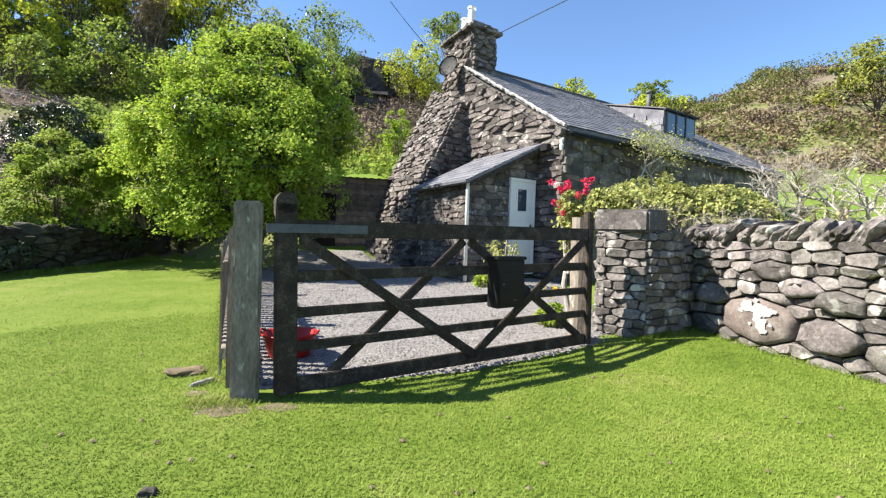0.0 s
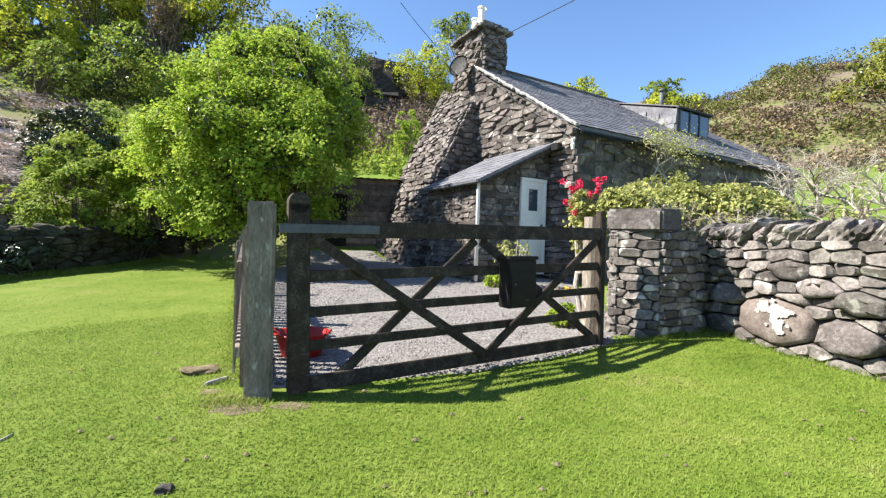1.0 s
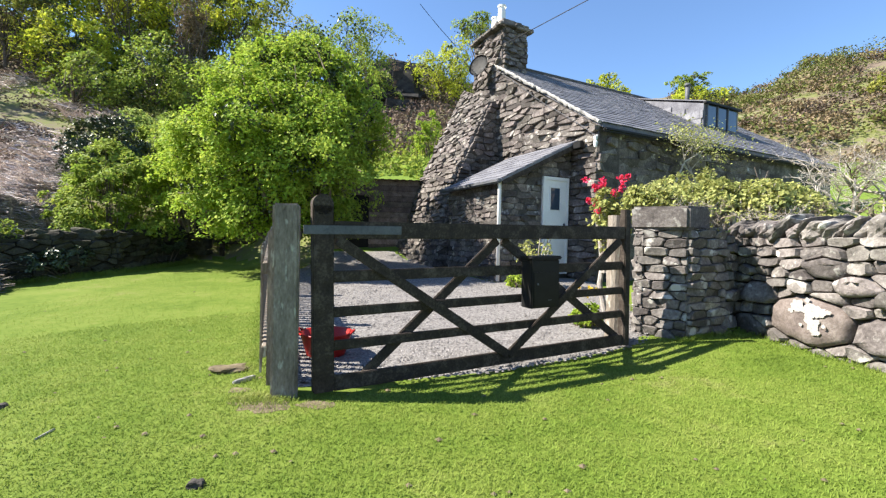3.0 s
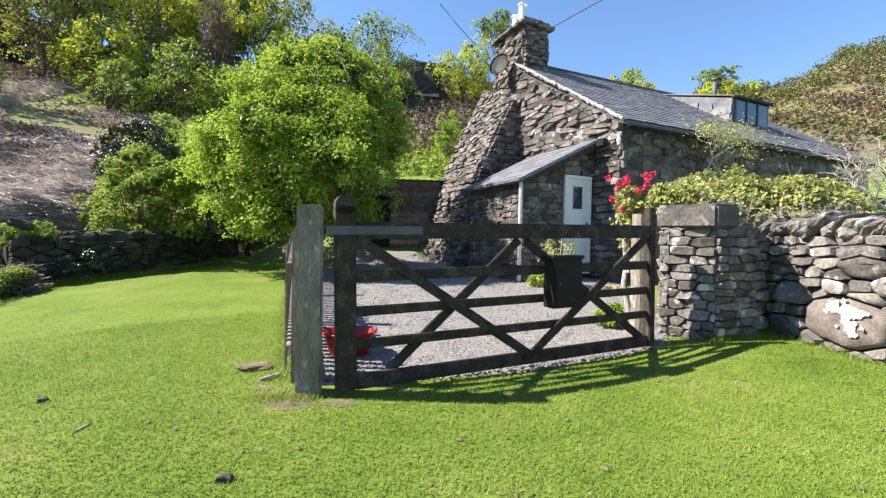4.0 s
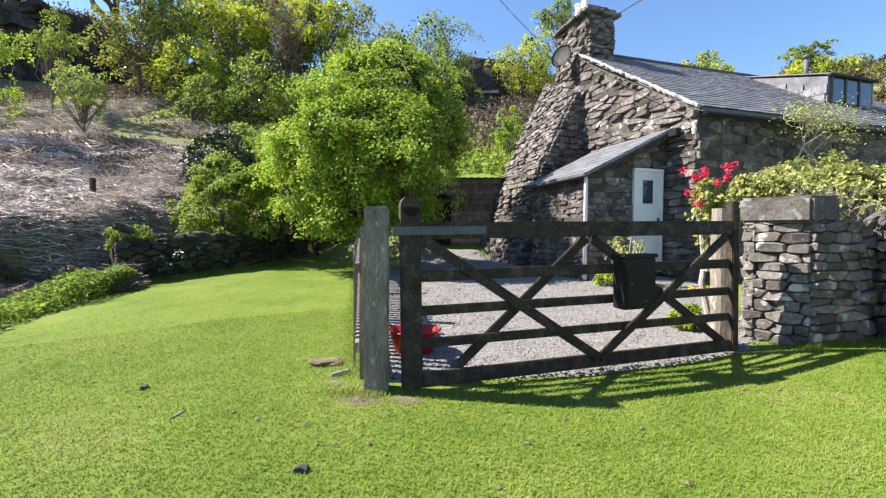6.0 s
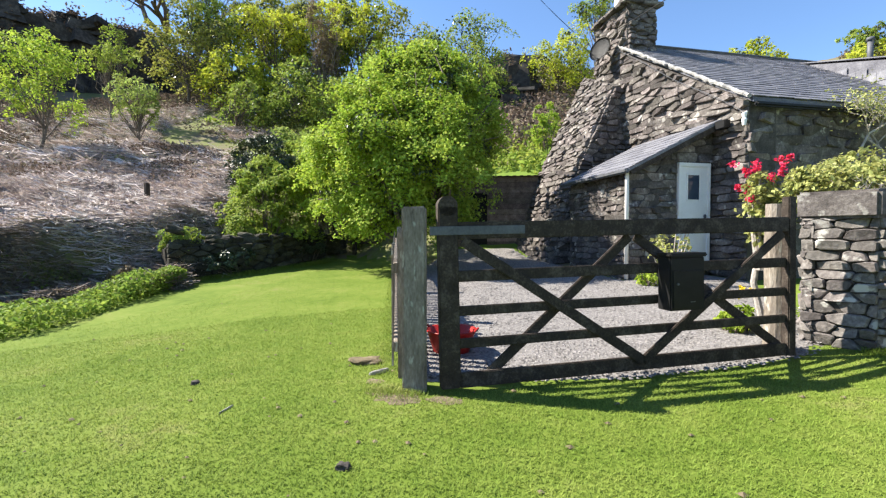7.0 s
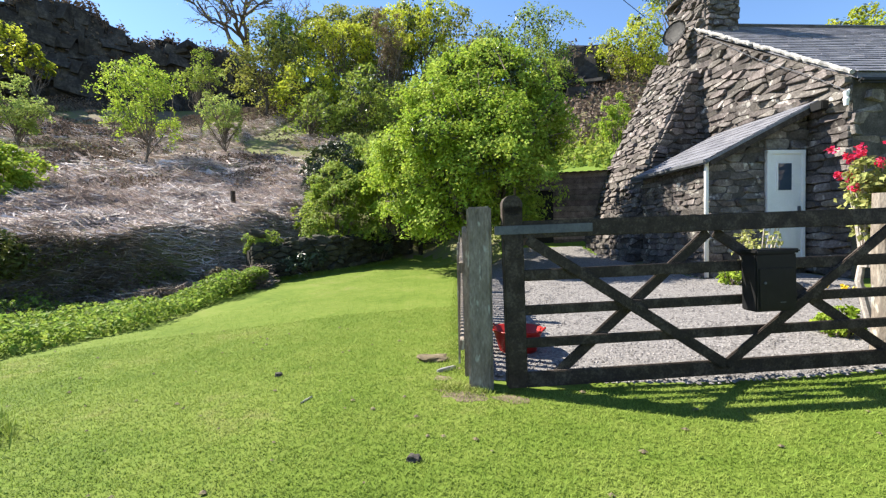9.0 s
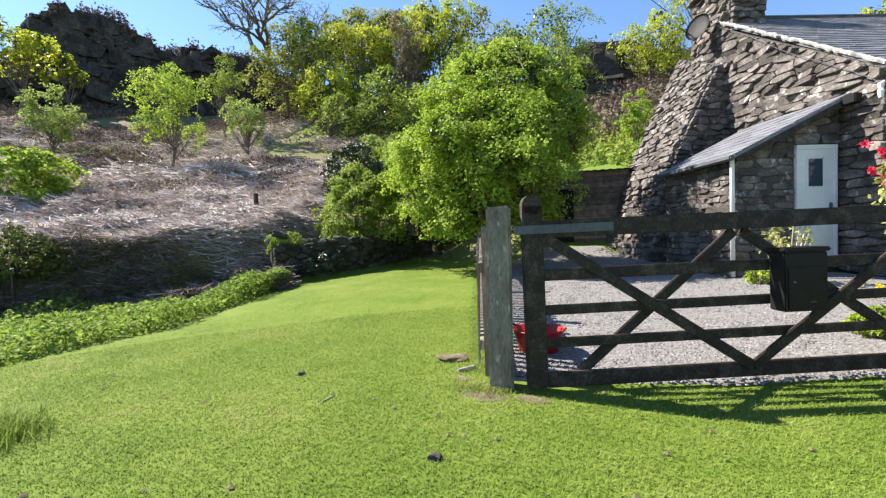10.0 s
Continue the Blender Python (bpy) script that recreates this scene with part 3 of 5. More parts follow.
for n_, d_ in (("frame", (DX0, DX0 + 0.06, PY0 - 0.04, PY0 + 0.03, DZ0, DZ1)), ("frame", (DX1 - 0.06, DX1, PY0 - 0.04, PY0 + 0.03, DZ0, DZ1)), ("frame", (DX0, DX1, PY0 - 0.045, PY0 + 0.03, DZ1 - 0.06, DZ1 + 0.01)),
               ("panel", (DX0 + 0.16, DX1 - 0.16, PY0 - 0.035, PY0 - 0.02, 0.6, 1.3))):
    onebox(n_, d_, WHITE, door, 0.006)
onebox("pane", (DX0 + 0.2, DX1 - 0.25, PY0 - 0.03, PY0 - 0.018, 1.78, 2.24), GLASS, door, 0)
for d_ in ((DX0 + 0.17, DX0 + 0.2, 1.75, 2.27), (DX1 - 0.25, DX1 - 0.22, 1.75, 2.27)):
    onebox("glazing_bead", (d_[0], d_[1], PY0 - 0.04, PY0 - 0.018, d_[2], d_[3]), WHITE, door, 0.003)
onebox("handle", (DX1 - 0.14, DX1 - 0.11, PY0 - 0.07, PY0 - 0.02, 1.38, 1.5), STEEL, door, 0.008, label="small metal handle")

# chimney pots
for k, (px, py, h, m_) in enumerate(((0.35, 4.4, 0.42, WHITE), (0.35, 4.08, 0.62, WHITE))):
    bm = bmesh.new()
    bmesh.ops.create_cone(bm, cap_ends=False, segments=18, radius1=0.12, radius2=0.1, depth=h, matrix=Matrix.Translation((px, py, 7.15 + h / 2)))
    bmesh.ops.create_cone(bm, cap_ends=False, segments=18, radius1=0.125, radius2=0.125, depth=0.05, matrix=Matrix.Translation((px, py, 7.15 + h)))
    part("chimney_pot", bm, m_, chimney, "pale clay chimney pot", True)

# satellite dish on the chimney
dish = thing("satellite_dish", "round dark satellite dish on the chimney breast", "satellite dish", "", look(HOUSE @ Vector((-0.34, 4.12, 5.98)), (-9.0, 0.0, 9.5)) @ pose(0, 0, 0, 180, 0, 0))
bm = bmesh.new()
V = []
for i in range(6):
    rr = 0.31 * i / 5
    V.append([bm.verts.new((rr * math.cos(a), rr * math.sin(a), rr * rr * 0.5)) for a in [2 * math.pi * k / 24 for k in range(24)]] if i else [bm.verts.new((0, 0, 0))])
for i in range(5):
    for k in range(24):
        k2 = (k + 1) % 24
        bm.faces.new((V[0][0], V[1][k], V[1][k2]) if i == 0 else (V[i][k], V[i + 1][k], V[i + 1][k2], V[i][k2]))
bmesh.ops.solidify(bm, geom=bm.faces[:], thickness=0.012)
part("bowl", bm, DISH, dish, smooth=True)
part("arm", tube_arrays([[((0.3, 0, 0.03), 0.012), ((0.28, 0, 0.36), 0.012), ((0.1, 0, 0.4), 0.03)]], 8), STEEL, dish)
part("bracket", tube_arrays([[((0, 0, -0.01), 0.025), ((-0.05, 0, -0.2), 0.025), ((0, 0, -0.42), 0.02)]], 8), STEEL, dish)

# ---- shed ----
shed = thing("shed", "dark weathered timber shed with a doorless opening", "shed", "", Matrix.Translation((-3.95, 12.35, 0.45)) @ pose(0, 0, 0, 0, 0, 12))
rw = random.Random(5)
# closed box; its near-black colour stands in for the unlit inside
bm = bmesh.new()
box(bm, 0.0, 2.5, 0.06, 2.2, 0, 2.25)
part("carcass", bm, DARK, shed)
for i in range(15):
    z = 0.02 + i * 0.155
    for x0, x1 in (((0.0, 0.35), (0.98, 2.5)) if z < 1.75 else ((0.0, 2.5),)):
        onebox("board", (x0, x1, 0.0 + rw.random() * 0.012, 0.05, z, z + 0.148), SHEDWOOD, shed, 0.004, m=pose(0, 0, 0, rw.uniform(-1.5, 1.5) * 0.3, 0, 0))
    onebox("board", (2.5, 2.54, 0.02, 2.2, z, z + 0.148), SHEDWOOD, shed, 0.004)
bm = bmesh.new()
for i in range(28):
    beam(bm, (-0.15 + i * 0.1, -0.16, 2.33 + 0.012 * (i % 2)), (-0.15 + i * 0.1, 2.3, 2.48 + 0.012 * (i % 2)), 0.1, 0.015, bevel=0)
part("roof", bm, OLDWOOD, shed, "corrugated dark roof sheet")

# ---- gate ----
GL, GR = Vector((-1.0, 3.0, 0)), Vector((1.5, 4.55, 0))
gdir = (GR - GL).normalized()
GATE = Matrix((gdir, Vector((-gdir.y, gdir.x, 0)), Vector((0, 0, 1)))).transposed().to_4x4() @ pose(0, 0, 0, 0, -1.15, 0)
GATE.translation = GL
gate = thing("field_gate", "dark weathered wooden five-bar gate, closed", "gate", "", GATE)
GLEN = (GR - GL).length
onebox("heel_stile", (-0.07, 0.07, -0.04, 0.04, 0.03, 1.3), OLDWOOD, gate, 0.008)
bm = bmesh.new()
bmesh.ops.create_cone(bm, cap_ends=True, segments=24, radius1=0.07, radius2=0.07, depth=0.08, matrix=Matrix.Translation((0, 0, 1.3)) @ pose(0, 0, 0, 90))
part("stile_top", bm, OLDWOOD, gate, smooth=False)
onebox("latch_stile", (GLEN - 0.02, GLEN + 0.06, -0.035, 0.035, 0.02, 1.36), OLDWOOD, gate, 0.008)
for z0, z1, th in ((1.07, 1.19, 0.07), (0.77, 0.85, 0.025), (0.53, 0.6, 0.025), (0.3, 0.37, 0.025), (0.02, 0.13, 0.03)):
    onebox("rail", (0.07, GLEN - 0.02, -th / 2, th / 2, z0, z1), OLDWOOD, gate, 0.006)
onebox("top_strap", (-0.13, 0.56, -0.045, -0.037, 1.1, 1.16), STEEL, gate, 0.002, label="galvanised steel hinge strap")
mid = 1.53
for a, b, s in (((0.1, 1.06), (mid, 0.1), -1), ((mid, 0.1), (GLEN - 0.08, 1.06), -1), ((0.3, 0.1), (1.45, 1.06), 1), ((1.5, 1.06), (GLEN - 0.06, 0.1), 1)):
    bm = bmesh.new()
    beam(bm, (a[0], s * 0.027, a[1]), (b[0], s * 0.027, b[1]), 0.024, 0.075,)
    part("brace", bm, OLDWOOD, gate)

letterbox = thing("letterbox", "black metal letterbox hung on the gate", "letterbox", "", GATE @ Matrix.Translation((1.64, -0.05, 0.5)))
onebox("body", (0, 0.3, -0.14, 0, 0, 0.4), BLACK, letterbox, 0.008)
onebox("front_plate", (0.02, 0.28, -0.146, -0.139, 0.02, 0.3), BLACK, letterbox, 0.003)
bm = bmesh.new()
beam(bm, (-0.012, -0.075, 0.415), (0.312, -0.075, 0.415), 0.17, 0.03, bevel=0.01)
part("lid", bm, BLACK, letterbox)
part("lock", tube_arrays([[((0.06, -0.145, 0.2), 0.009), ((0.06, -0.152, 0.2), 0.009)]], 12), STEEL, letterbox, "small steel lock")
onebox("badge", (0.17, 0.21, -0.148, -0.145, 0.06, 0.066), STEEL, letterbox, 0)

post = thing("gate_post", "square grey lichened timber gate post", "gate post", "", Matrix.Translation((-1.26, 2.98, -0.1)) @ pose(0, 0, 0, 0, 0, 20))
bm = bmesh.new()
box(bm, -0.085, 0.085, -0.085, 0.085, 0, 1.4, 0.014)
bmesh.ops.subdivide_edges(bm, edges=bm.edges[:], cuts=2, use_grid_fill=True)
for v in bm.verts:
    v.co += Vector(noise.noise_vector(v.co * 9)) * 0.006
part("shaft", bm, GREYWOOD, post)
round_post = thing("timber_post", "thick round bleached timber post behind the gate", "post", "", Matrix.Translation((1.46, 4.7, -0.05)))
part("shaft", tube_arrays([[((0, 0, 0), 0.1), ((0.01, 0, 0.5), 0.09), ((0, 0.01, 1.0), 0.09), ((0, 0, 1.42), 0.085)]], 14), GREYWOOD, round_post, smooth=False)
# pale fence beside the lawn
FA, FB = Vector((-1.44, 3.14, 0)), Vector((-4.05, 8.75, 0))
fdir = (FB - FA).normalized()
FENCE = Matrix((fdir, Vector((-fdir.y, fdir.x, 0)), Vector((0, 0, 1)))).transposed().to_4x4()
FENCE.translation = FA
fence = thing("pale_fence", "weathered timber fence of upright pales beside the lawn", "fence", "", FENCE)
FL = (FB - FA).length
for i in range(4):
    x = i * (FL - 0.1) / 3
    g = ground_z(*(FA + fdir * x).xy)
    onebox("post", (x, x + 0.09, -0.06, 0.025, g - 0.1, g + 1.12), GREYWOOD, fence, 0.008)
g1 = ground_z(FB.x, FB.y)
for zr in (0.25, 0.85):
    bm = bmesh.new()
    beam(bm, (0, 0.04, zr), (FL, 0.04, zr + g1), 0.035, 0.08)
    part("rail", bm, GREYWOOD, fence)
for i in range(int(FL / 0.13)):
    x = 0.13 + i * 0.13
    g = ground_z(*(FA + fdir * x).xy)
    onebox("pale", (x, x + 0.07, 0.058, 0.074, g + 0.06, g + 1.0 + rw.uniform(-0.02, 0.02)), GREYWOOD, fence, 0.003)

tub = thing("red_tub", "red plastic flexible tub on the gravel", "tub", "", Matrix.Translation((-1.3, 3.95, ground_z(-1.3, 3.95) + 0.02)) @ Matrix.Diagonal((0.95, 0.95, 0.7, 1)))
bm = bmesh.new()
prof = [(0.0, 0.02), (0.17, 0.0), (0.18, 0.02), (0.235, 0.27), (0.25, 0.28), (0.25, 0.3), (0.228, 0.295), (0.17, 0.03), (0.0, 0.025)]
rows_ = [[bm.verts.new((r_ * math.cos(a), r_ * math.sin(a), z_)) for a in [2 * math.pi * k / 28 for k in range(28)]] for r_, z_ in prof]
for p_, q_ in zip(rows_, rows_[1:]):
    for k in range(28):
        bm.faces.new((p_[k], p_[(k + 1) % 28], q_[(k + 1) % 28], q_[k]))
bmesh.ops.remove_doubles(bm, verts=bm.verts[:], dist=1e-4)
part("bucket", bm, RED, tub, smooth=True)
for s in (-1, 1):
    part("tub_handle", tube_arrays([[((s * 0.24, -0.07, 0.28), 0.012), ((s * 0.27, 0, 0.33), 0.012), ((s * 0.24, 0.07, 0.28), 0.012)]], 8), RED, tub)


# ---- stonework ----
def clip(poly, nx, ny, c):
    """The part of a polygon where nx*x + ny*y <= c."""
    out = []
    for i in range(len(poly)):
        p, q = poly[i], poly[(i + 1) % len(poly)]
        a, b = nx * p[0] + ny * p[1] - c, nx * q[0] + ny * q[1] - c
        if a <= 0:
            out.append(p)
        if a * b < 0:
            f = a / (a - b)
            out.append((p[0] + f * (q[0] - p[0]), p[1] + f * (q[1] - p[1])))
    return out


def cells(outline, seeds, stretch):
    """Power cells of seeds (x, y, weight) inside a convex outline; x counts 1/stretch."""
    res = []
    S = [(x / stretch, y, w) for x, y, w in seeds]
    base = [(x / stretch, y) for x, y in outline]
    P = np.array(S)
    for i, (x, y, w) in enumerate(S):
        poly = base
        d2 = (P[:, 0] - x) ** 2 + (P[:, 1] - y) ** 2
        for j in np.argsort(d2)[1:36]:
            x2, y2, w2 = S[j]
            c = (x2 * x2 + y2 * y2 - w2 - x * x - y * y + w) / 2
            poly = clip(poly, x2 - x, y2 - y, c)
            if len(poly) < 3:
                break
        if len(poly) >= 3:
            res.append([(px * stretch, py) for px, py in poly])
    return res


def course_seeds(outline, w, h, rng, big=(), stretch=2.0):
    xs, ys = [p[0] for p in outline], [p[1] for p in outline]
    seeds = [(x, y, r * r) for x, y, r in big]
    y = min(ys)
    while y < max(ys) + h:
        hh = h * rng.uniform(0.65, 1.4)
        x = min(xs) - w * rng.random()
        while x < max(xs) + w:
            ww = w * rng.uniform(0.45, 1.6)
            px, py = x + ww / 2, y + hh / 2 + rng.normal() * h * 0.12
            if all(((px - bx) / stretch) ** 2 + (py - by) ** 2 > (br * 1.08) ** 2 for bx, by, br in big):
                seeds.append((px, py, 0.0))
            x += ww
        y += hh
    return seeds


def stone_mesh(poly, depth, bulge, rng, gap, even=False):
    cx, cy = sum(p[0] for p in poly) / len(poly), sum(p[1] for p in poly) / len(poly)
    pts = [Vector((p[0] - cx, p[1] - cy)) for p in poly]
    small = min(max(p.x for p in pts) - min(p.x for p in pts), max(p.y for p in pts) - min(p.y for p in pts))
    if small < gap * 2.2:
        return None, 0, 0
    pts = [p * max(0.3, 1 - gap / max(p.length, gap * 1.5)) for p in pts]
    cut = []
    for i, p in enumerate(pts):
        q = pts[(i + 1) % len(pts)]
        k = rng.uniform(0.08, 0.2)
        cut += [p.lerp(q, k), p.lerp(q, 1 - k)]
    pts = [p * rng.uniform(0.95, 1.04) for p in cut]
    n = len(pts)
    b = bulge * min(1.0, small / 0.15) * rng.uniform(0.5, 1.4)
    tx, ty = rng.normal() * 0.14, rng.normal() * 0.2
    proud = rng.uniform(-0.4, 1.0) * bulge
    crisp = rng.uniform(0.86, 0.95)
    if even:
        tx, ty, proud, b = 0.0, 0.0, 0.0, 0.06
    V = [(p.x * 0.97, p.y * 0.97, -depth) for p in pts]
    V += [(p.x, p.y, b * 0.15 + p.x * tx + p.y * ty + rng.normal() * b * 0.12) for p in pts]
    V += [(p.x * crisp, p.y * crisp * 0.97, b * 0.85 + p.x * tx + p.y * ty + rng.normal() * b * 0.1 + proud) for p in pts]
    F = [(i, (i + 1) % n, n + (i + 1) % n, n + i) for i in range(n)] + [(n + i, n + (i + 1) % n, 2 * n + (i + 1) % n, 2 * n + i) for i in range(n)]
    if small < 0.2:
        F.append(tuple(range(2 * n, 3 * n)))
    else:
        V += [(p.x * 0.5, p.y * 0.5, b + p.x * 0.5 * tx + p.y * 0.5 * ty + rng.normal() * b * 0.2 + proud) for p in pts]
        F += [(2 * n + i, 2 * n + (i + 1) % n, 3 * n + (i + 1) % n, 3 * n + i) for i in range(n)] + [tuple(range(3 * n, 4 * n))]
    return (V, F), cx, cy


def stone_face(parent, o, ax, ay, outline, w, h, rng, depth=0.06, bulge=0.035, gap=0.012, material=None, big=(), stretch=2.0, name="stone", limit=420, keep=None, first=None):
    """Fitted irregular stones over a convex outline in the plane of ax and ay, each a part of parent."""
    ax, ay = Vector(ax).normalized(), Vector(ay).normalized()
    nz = ax.cross(ay).normalized()
    M = Matrix((ax, ay, nz)).transposed().to_4x4()
    M.translation = Vector(o)
    count = 0
    for k, poly in enumerate(cells(outline, course_seeds(outline, w, h, rng, big, stretch), stretch)):
        mesh, cx, cy = stone_mesh(poly, depth, bulge, rng, gap, bool(first) and k == 0)
        if mesh is None or count >= limit or (keep and not keep(cx, cy)):
            continue
        wide = max(p[0] for p in poly) - min(p[0] for p in poly) > 0.3 and len(big) > 0
        ob = part(name, mesh, first if first and k == 0 else material or STONE, parent, smooth=wide)
        ob.matrix_basis = M @ Matrix.Translation((cx, cy, 0))
        count += 1
    return M


def face_from(parent, pts, w, h, rng, **kw):
    """stone_face on a planar polygon given by its corners, the first edge running along it."""
    pts = [Vector(p) for p in pts]
    ax = (pts[1] - pts[0]).normalized()
    nz = ax.cross(pts[2] - pts[0]).normalized()
    ay = nz.cross(ax)
    stone_face(parent, pts[0], ax, ay, [((p - pts[0]).dot(ax), (p - pts[0]).dot(ay)) for p in pts], w, h, rng, **kw)


def rock(name, parent, m, dims, rng, material=None, label=""):
    """A rough rounded stone of the given half sizes."""
    bm = bmesh.new()
    bmesh.ops.create_icosphere(bm, subdivisions=3, radius=1.0)
    off = Vector(rng.uniform(-50, 50, 3))
    for v in bm.verts:
        c = v.co.copy()
        s = max(abs(c.x), abs(c.y), abs(c.z))
        c = c * (0.55 + 0.45 / s) * (1 + 0.34 * noise.noise(c * 1.3 + off) + 0.14 * noise.noise(c * 3.1 + off) + 0.05 * noise.noise(c * 8 + off))
        v.co = Vector((c.x * dims[0], c.y * dims[1], c.z * dims[2]))
    ob = part(name, bm, material or STONE, parent, label)
    ob.matrix_basis = m
    return ob


rg = np.random.default_rng(21)
# gable: outline runs from the far side so that its outside faces the yard
stone_face(gable, (0.03, WID, 0), (0, -1, 0), (0, 0, 1), [(0.3, 1.0), (WID, 0.3), (WID, EAVE), (WID - RIDGE_Y, RIDGE_Z - 0.1), (0.3, 3.5)], 0.5, 0.115, rg, material=HOUSE_STONE, bulge=0.045, gap=0.008, stretch=3.4, limit=430,
           keep=lambda x, z: not (0.95 < WID - x < 2.9 and z < 2.9) and not (3.6 < WID - x < 5.3 and z < 3.9) and not (3.6 < WID - x < 4.9 and z > 5.7) and not (WID - x > 5.3 and z < 2.8))
stone_face(side_wall, (0.0, 0.03, 0), (1, 0, 0), (0, 0, 1), [(0, 1.2), (6.5, 1.2), (6.5, EAVE - 0.1), (0, EAVE - 0.1)], 0.5, 0.16, rg, material=HOUSE_STONE, bulge=0.016, gap=0.004, stretch=3.0)
stone_face(chimney, (0.02, 4.95, 5.6), (0, -1, 0), (0, 0, 1), [(0, 0), (1.45, 0), (1.45, 1.4), (0, 1.4)], 0.36, 0.12, rg, material=HOUSE_STONE, bulge=0.045)
stone_face(chimney, (0.02, 3.5, 5.6), (1, 0, 0), (0, 0, 1), [(0, 0), (0.8, 0), (0.8, 1.4), (0, 1.4)], 0.34, 0.12, rg, material=HOUSE_STONE, bulge=0.045)
stone_face(chimney, (0.8, 3.5, 5.6), (0, 1, 0), (0, 0, 1), [(0, 0), (1.45, 0), (1.45, 1.4), (0, 1.4)], 0.4, 0.14, rg, material=HOUSE_STONE, bulge=0.02, gap=0.007, stretch=2.6)
for lay, (ov, z0) in enumerate(((0.13, 6.9), (0.05, 7.0), (-0.08, 7.09))):
    for k in range(7):
        y0 = 3.5 - ov + k * (1.45 + 2 * ov) / 7
        for x0, x1 in ((0.02 - ov, 0.4), (0.42, 0.8 + ov)):
            onebox("cap_stone", (x0 + rg.uniform(-0.04, 0.03), x1 + rg.uniform(-0.03, 0.04), y0 + 0.006, y0 + (1.45 + 2 * ov) / 7 - 0.006, z0 + rg.uniform(-0.015, 0.015), z0 + 0.085 + rg.uniform(-0.02, 0.02)), HOUSE_STONE, chimney, 0.015, rough=0.03, rng=rw)
face_from(buttress, [(-1.5, 5.4, 2.75), BM_, BT, QD], 0.26, 0.11, rg, material=HOUSE_STONE, bulge=0.05, gap=0.006, stretch=2.4)
face_from(buttress, [(-2.45, 5.8, 0.0), BB, BM_, (-1.5, 5.4, 2.75)], 0.34, 0.13, rg, material=HOUSE_STONE, bulge=0.05, gap=0.006, stretch=2.6)
face_from(buttress, [BB, (0.05, 3.47, 0.0), (0.05, 3.7, 4.9), BT, BM_], 0.34, 0.14, rg, material=HOUSE_STONE, bulge=0.05)
stone_face(porch, (PX + 0.03, PY1, 0), (0, -1, 0), (0, 0, 1), [(0, 0.2), (PY1 - PY0 - 0.02, 0.2), (PY1 - PY0 - 0.02, 2.28), (0, 2.28)], 0.3, 0.1, rg, material=HOUSE_STONE, bulge=0.024, gap=0.005, stretch=3.0)
stone_face(porch, (0.0, PY0 + 0.03, 0), (1, 0, 0), (0, 0, 1), [(PX + 0.02, 0.2), (DX0 - 0.01, 0.2), (DX0 - 0.01, 2.72), (PX + 0.02, 2.24)], 0.34, 0.12, rg, material=HOUSE_STONE, bulge=0.02, gap=0.004, stretch=3.0)
stone_face(porch, (0.0, PY0 + 0.03, 0), (1, 0, 0), (0, 0, 1), [(DX0, DZ1 + 0.02), (0, DZ1 + 0.02), (0, 3.1), (DX0, 2.74)], 0.4, 0.15, rg, material=HOUSE_STONE, bulge=0.02, gap=0.007, stretch=2.6)

lamp = thing("wall_lamp", "small black floodlight on the gable under the eaves", "lamp", "", HOUSE @ Matrix.Translation((-0.12, 0.42, 3.12)))
onebox("housing", (-0.07, 0.06, -0.12, 0.12, -0.07, 0.08), BLACK, lamp, 0.012)
onebox("bracket", (0.05, 0.1, -0.03, 0.03, -0.04, 0.04), BLACK, lamp, 0.004)
insulator = thing("insulator", "small white cable insulator at the eaves corner", "insulator", "", HOUSE @ Matrix.Translation((-0.08, 0.0, 3.12)))
part("body", tube_arrays([[((0, 0, -0.1), 0.03), ((0, 0, 0.0), 0.045), ((0, 0, 0.04), 0.03), ((0, 0, 0.1), 0.045), ((0.05, 0, 0.14), 0.02)]], 10), WHITE, insulator)
gcab = thing("wall_cable", "thin grey cable clipped along the gable verge", "cable", "", HOUSE)
part("wire", tube_arrays([[((-0.09, RIDGE_Y * (1 - f) * 0.9, RIDGE_Z + (EAVE - RIDGE_Z) * f - 0.28 + 0.05 * f + 0.03 * math.sin(f * 9)), 0.006) for f in [q / 14 for q in range(15)]]], 5), STEEL, gcab)

# garden wall
W0, W1 = Vector((2.93, 5.2, 0)), Vector((4.1, 0.0, 0))
wd = (W1 - W0).normalized()
WL = (W1 - W0).length
WALL = Matrix((wd, Vector((-wd.y, wd.x, 0)), Vector((0, 0, 1)))).transposed().to_4x4()
WALL.translation = W0
garden_wall = tagged(new("garden_wall"), "lichened dry-stone garden wall with large boulders", "wall", kind="structure")
garden_wall.matrix_world = WALL
onebox("core", (0, WL, 0.07, 0.6, -0.1, 1.12), MORTAR, garden_wall, 0.03)
rwl = np.random.default_rng(33)
BIG = ((0.86, 0.41, 0.22), (0.32, 0.62, 0.11), (0.2, 0.25, 0.11), (1.5, 0.38, 0.15), (1.28, 0.76, 0.08), (1.62, 0.66, 0.09), (1.02, 0.9, 0.09), (2.0, 0.3, 0.12), (2.1, 0.62, 0.1), (1.5, 0.1, 0.09), (2.6, 0.35, 0.16), (3.4, 0.4, 0.17), (2.9, 0.8, 0.1))
stone_face(garden_wall, (0, 0, 0), (1, 0, 0), (0, 0, 1), [(0, -0.05), (WL, -0.05), (WL, 1.18), (0, 1.18)], 0.2, 0.095, rwl, depth=0.12, bulge=0.04, gap=0.009, big=BIG, stretch=1.75, first=PINKSTONE)
x = 0.02
k = 0
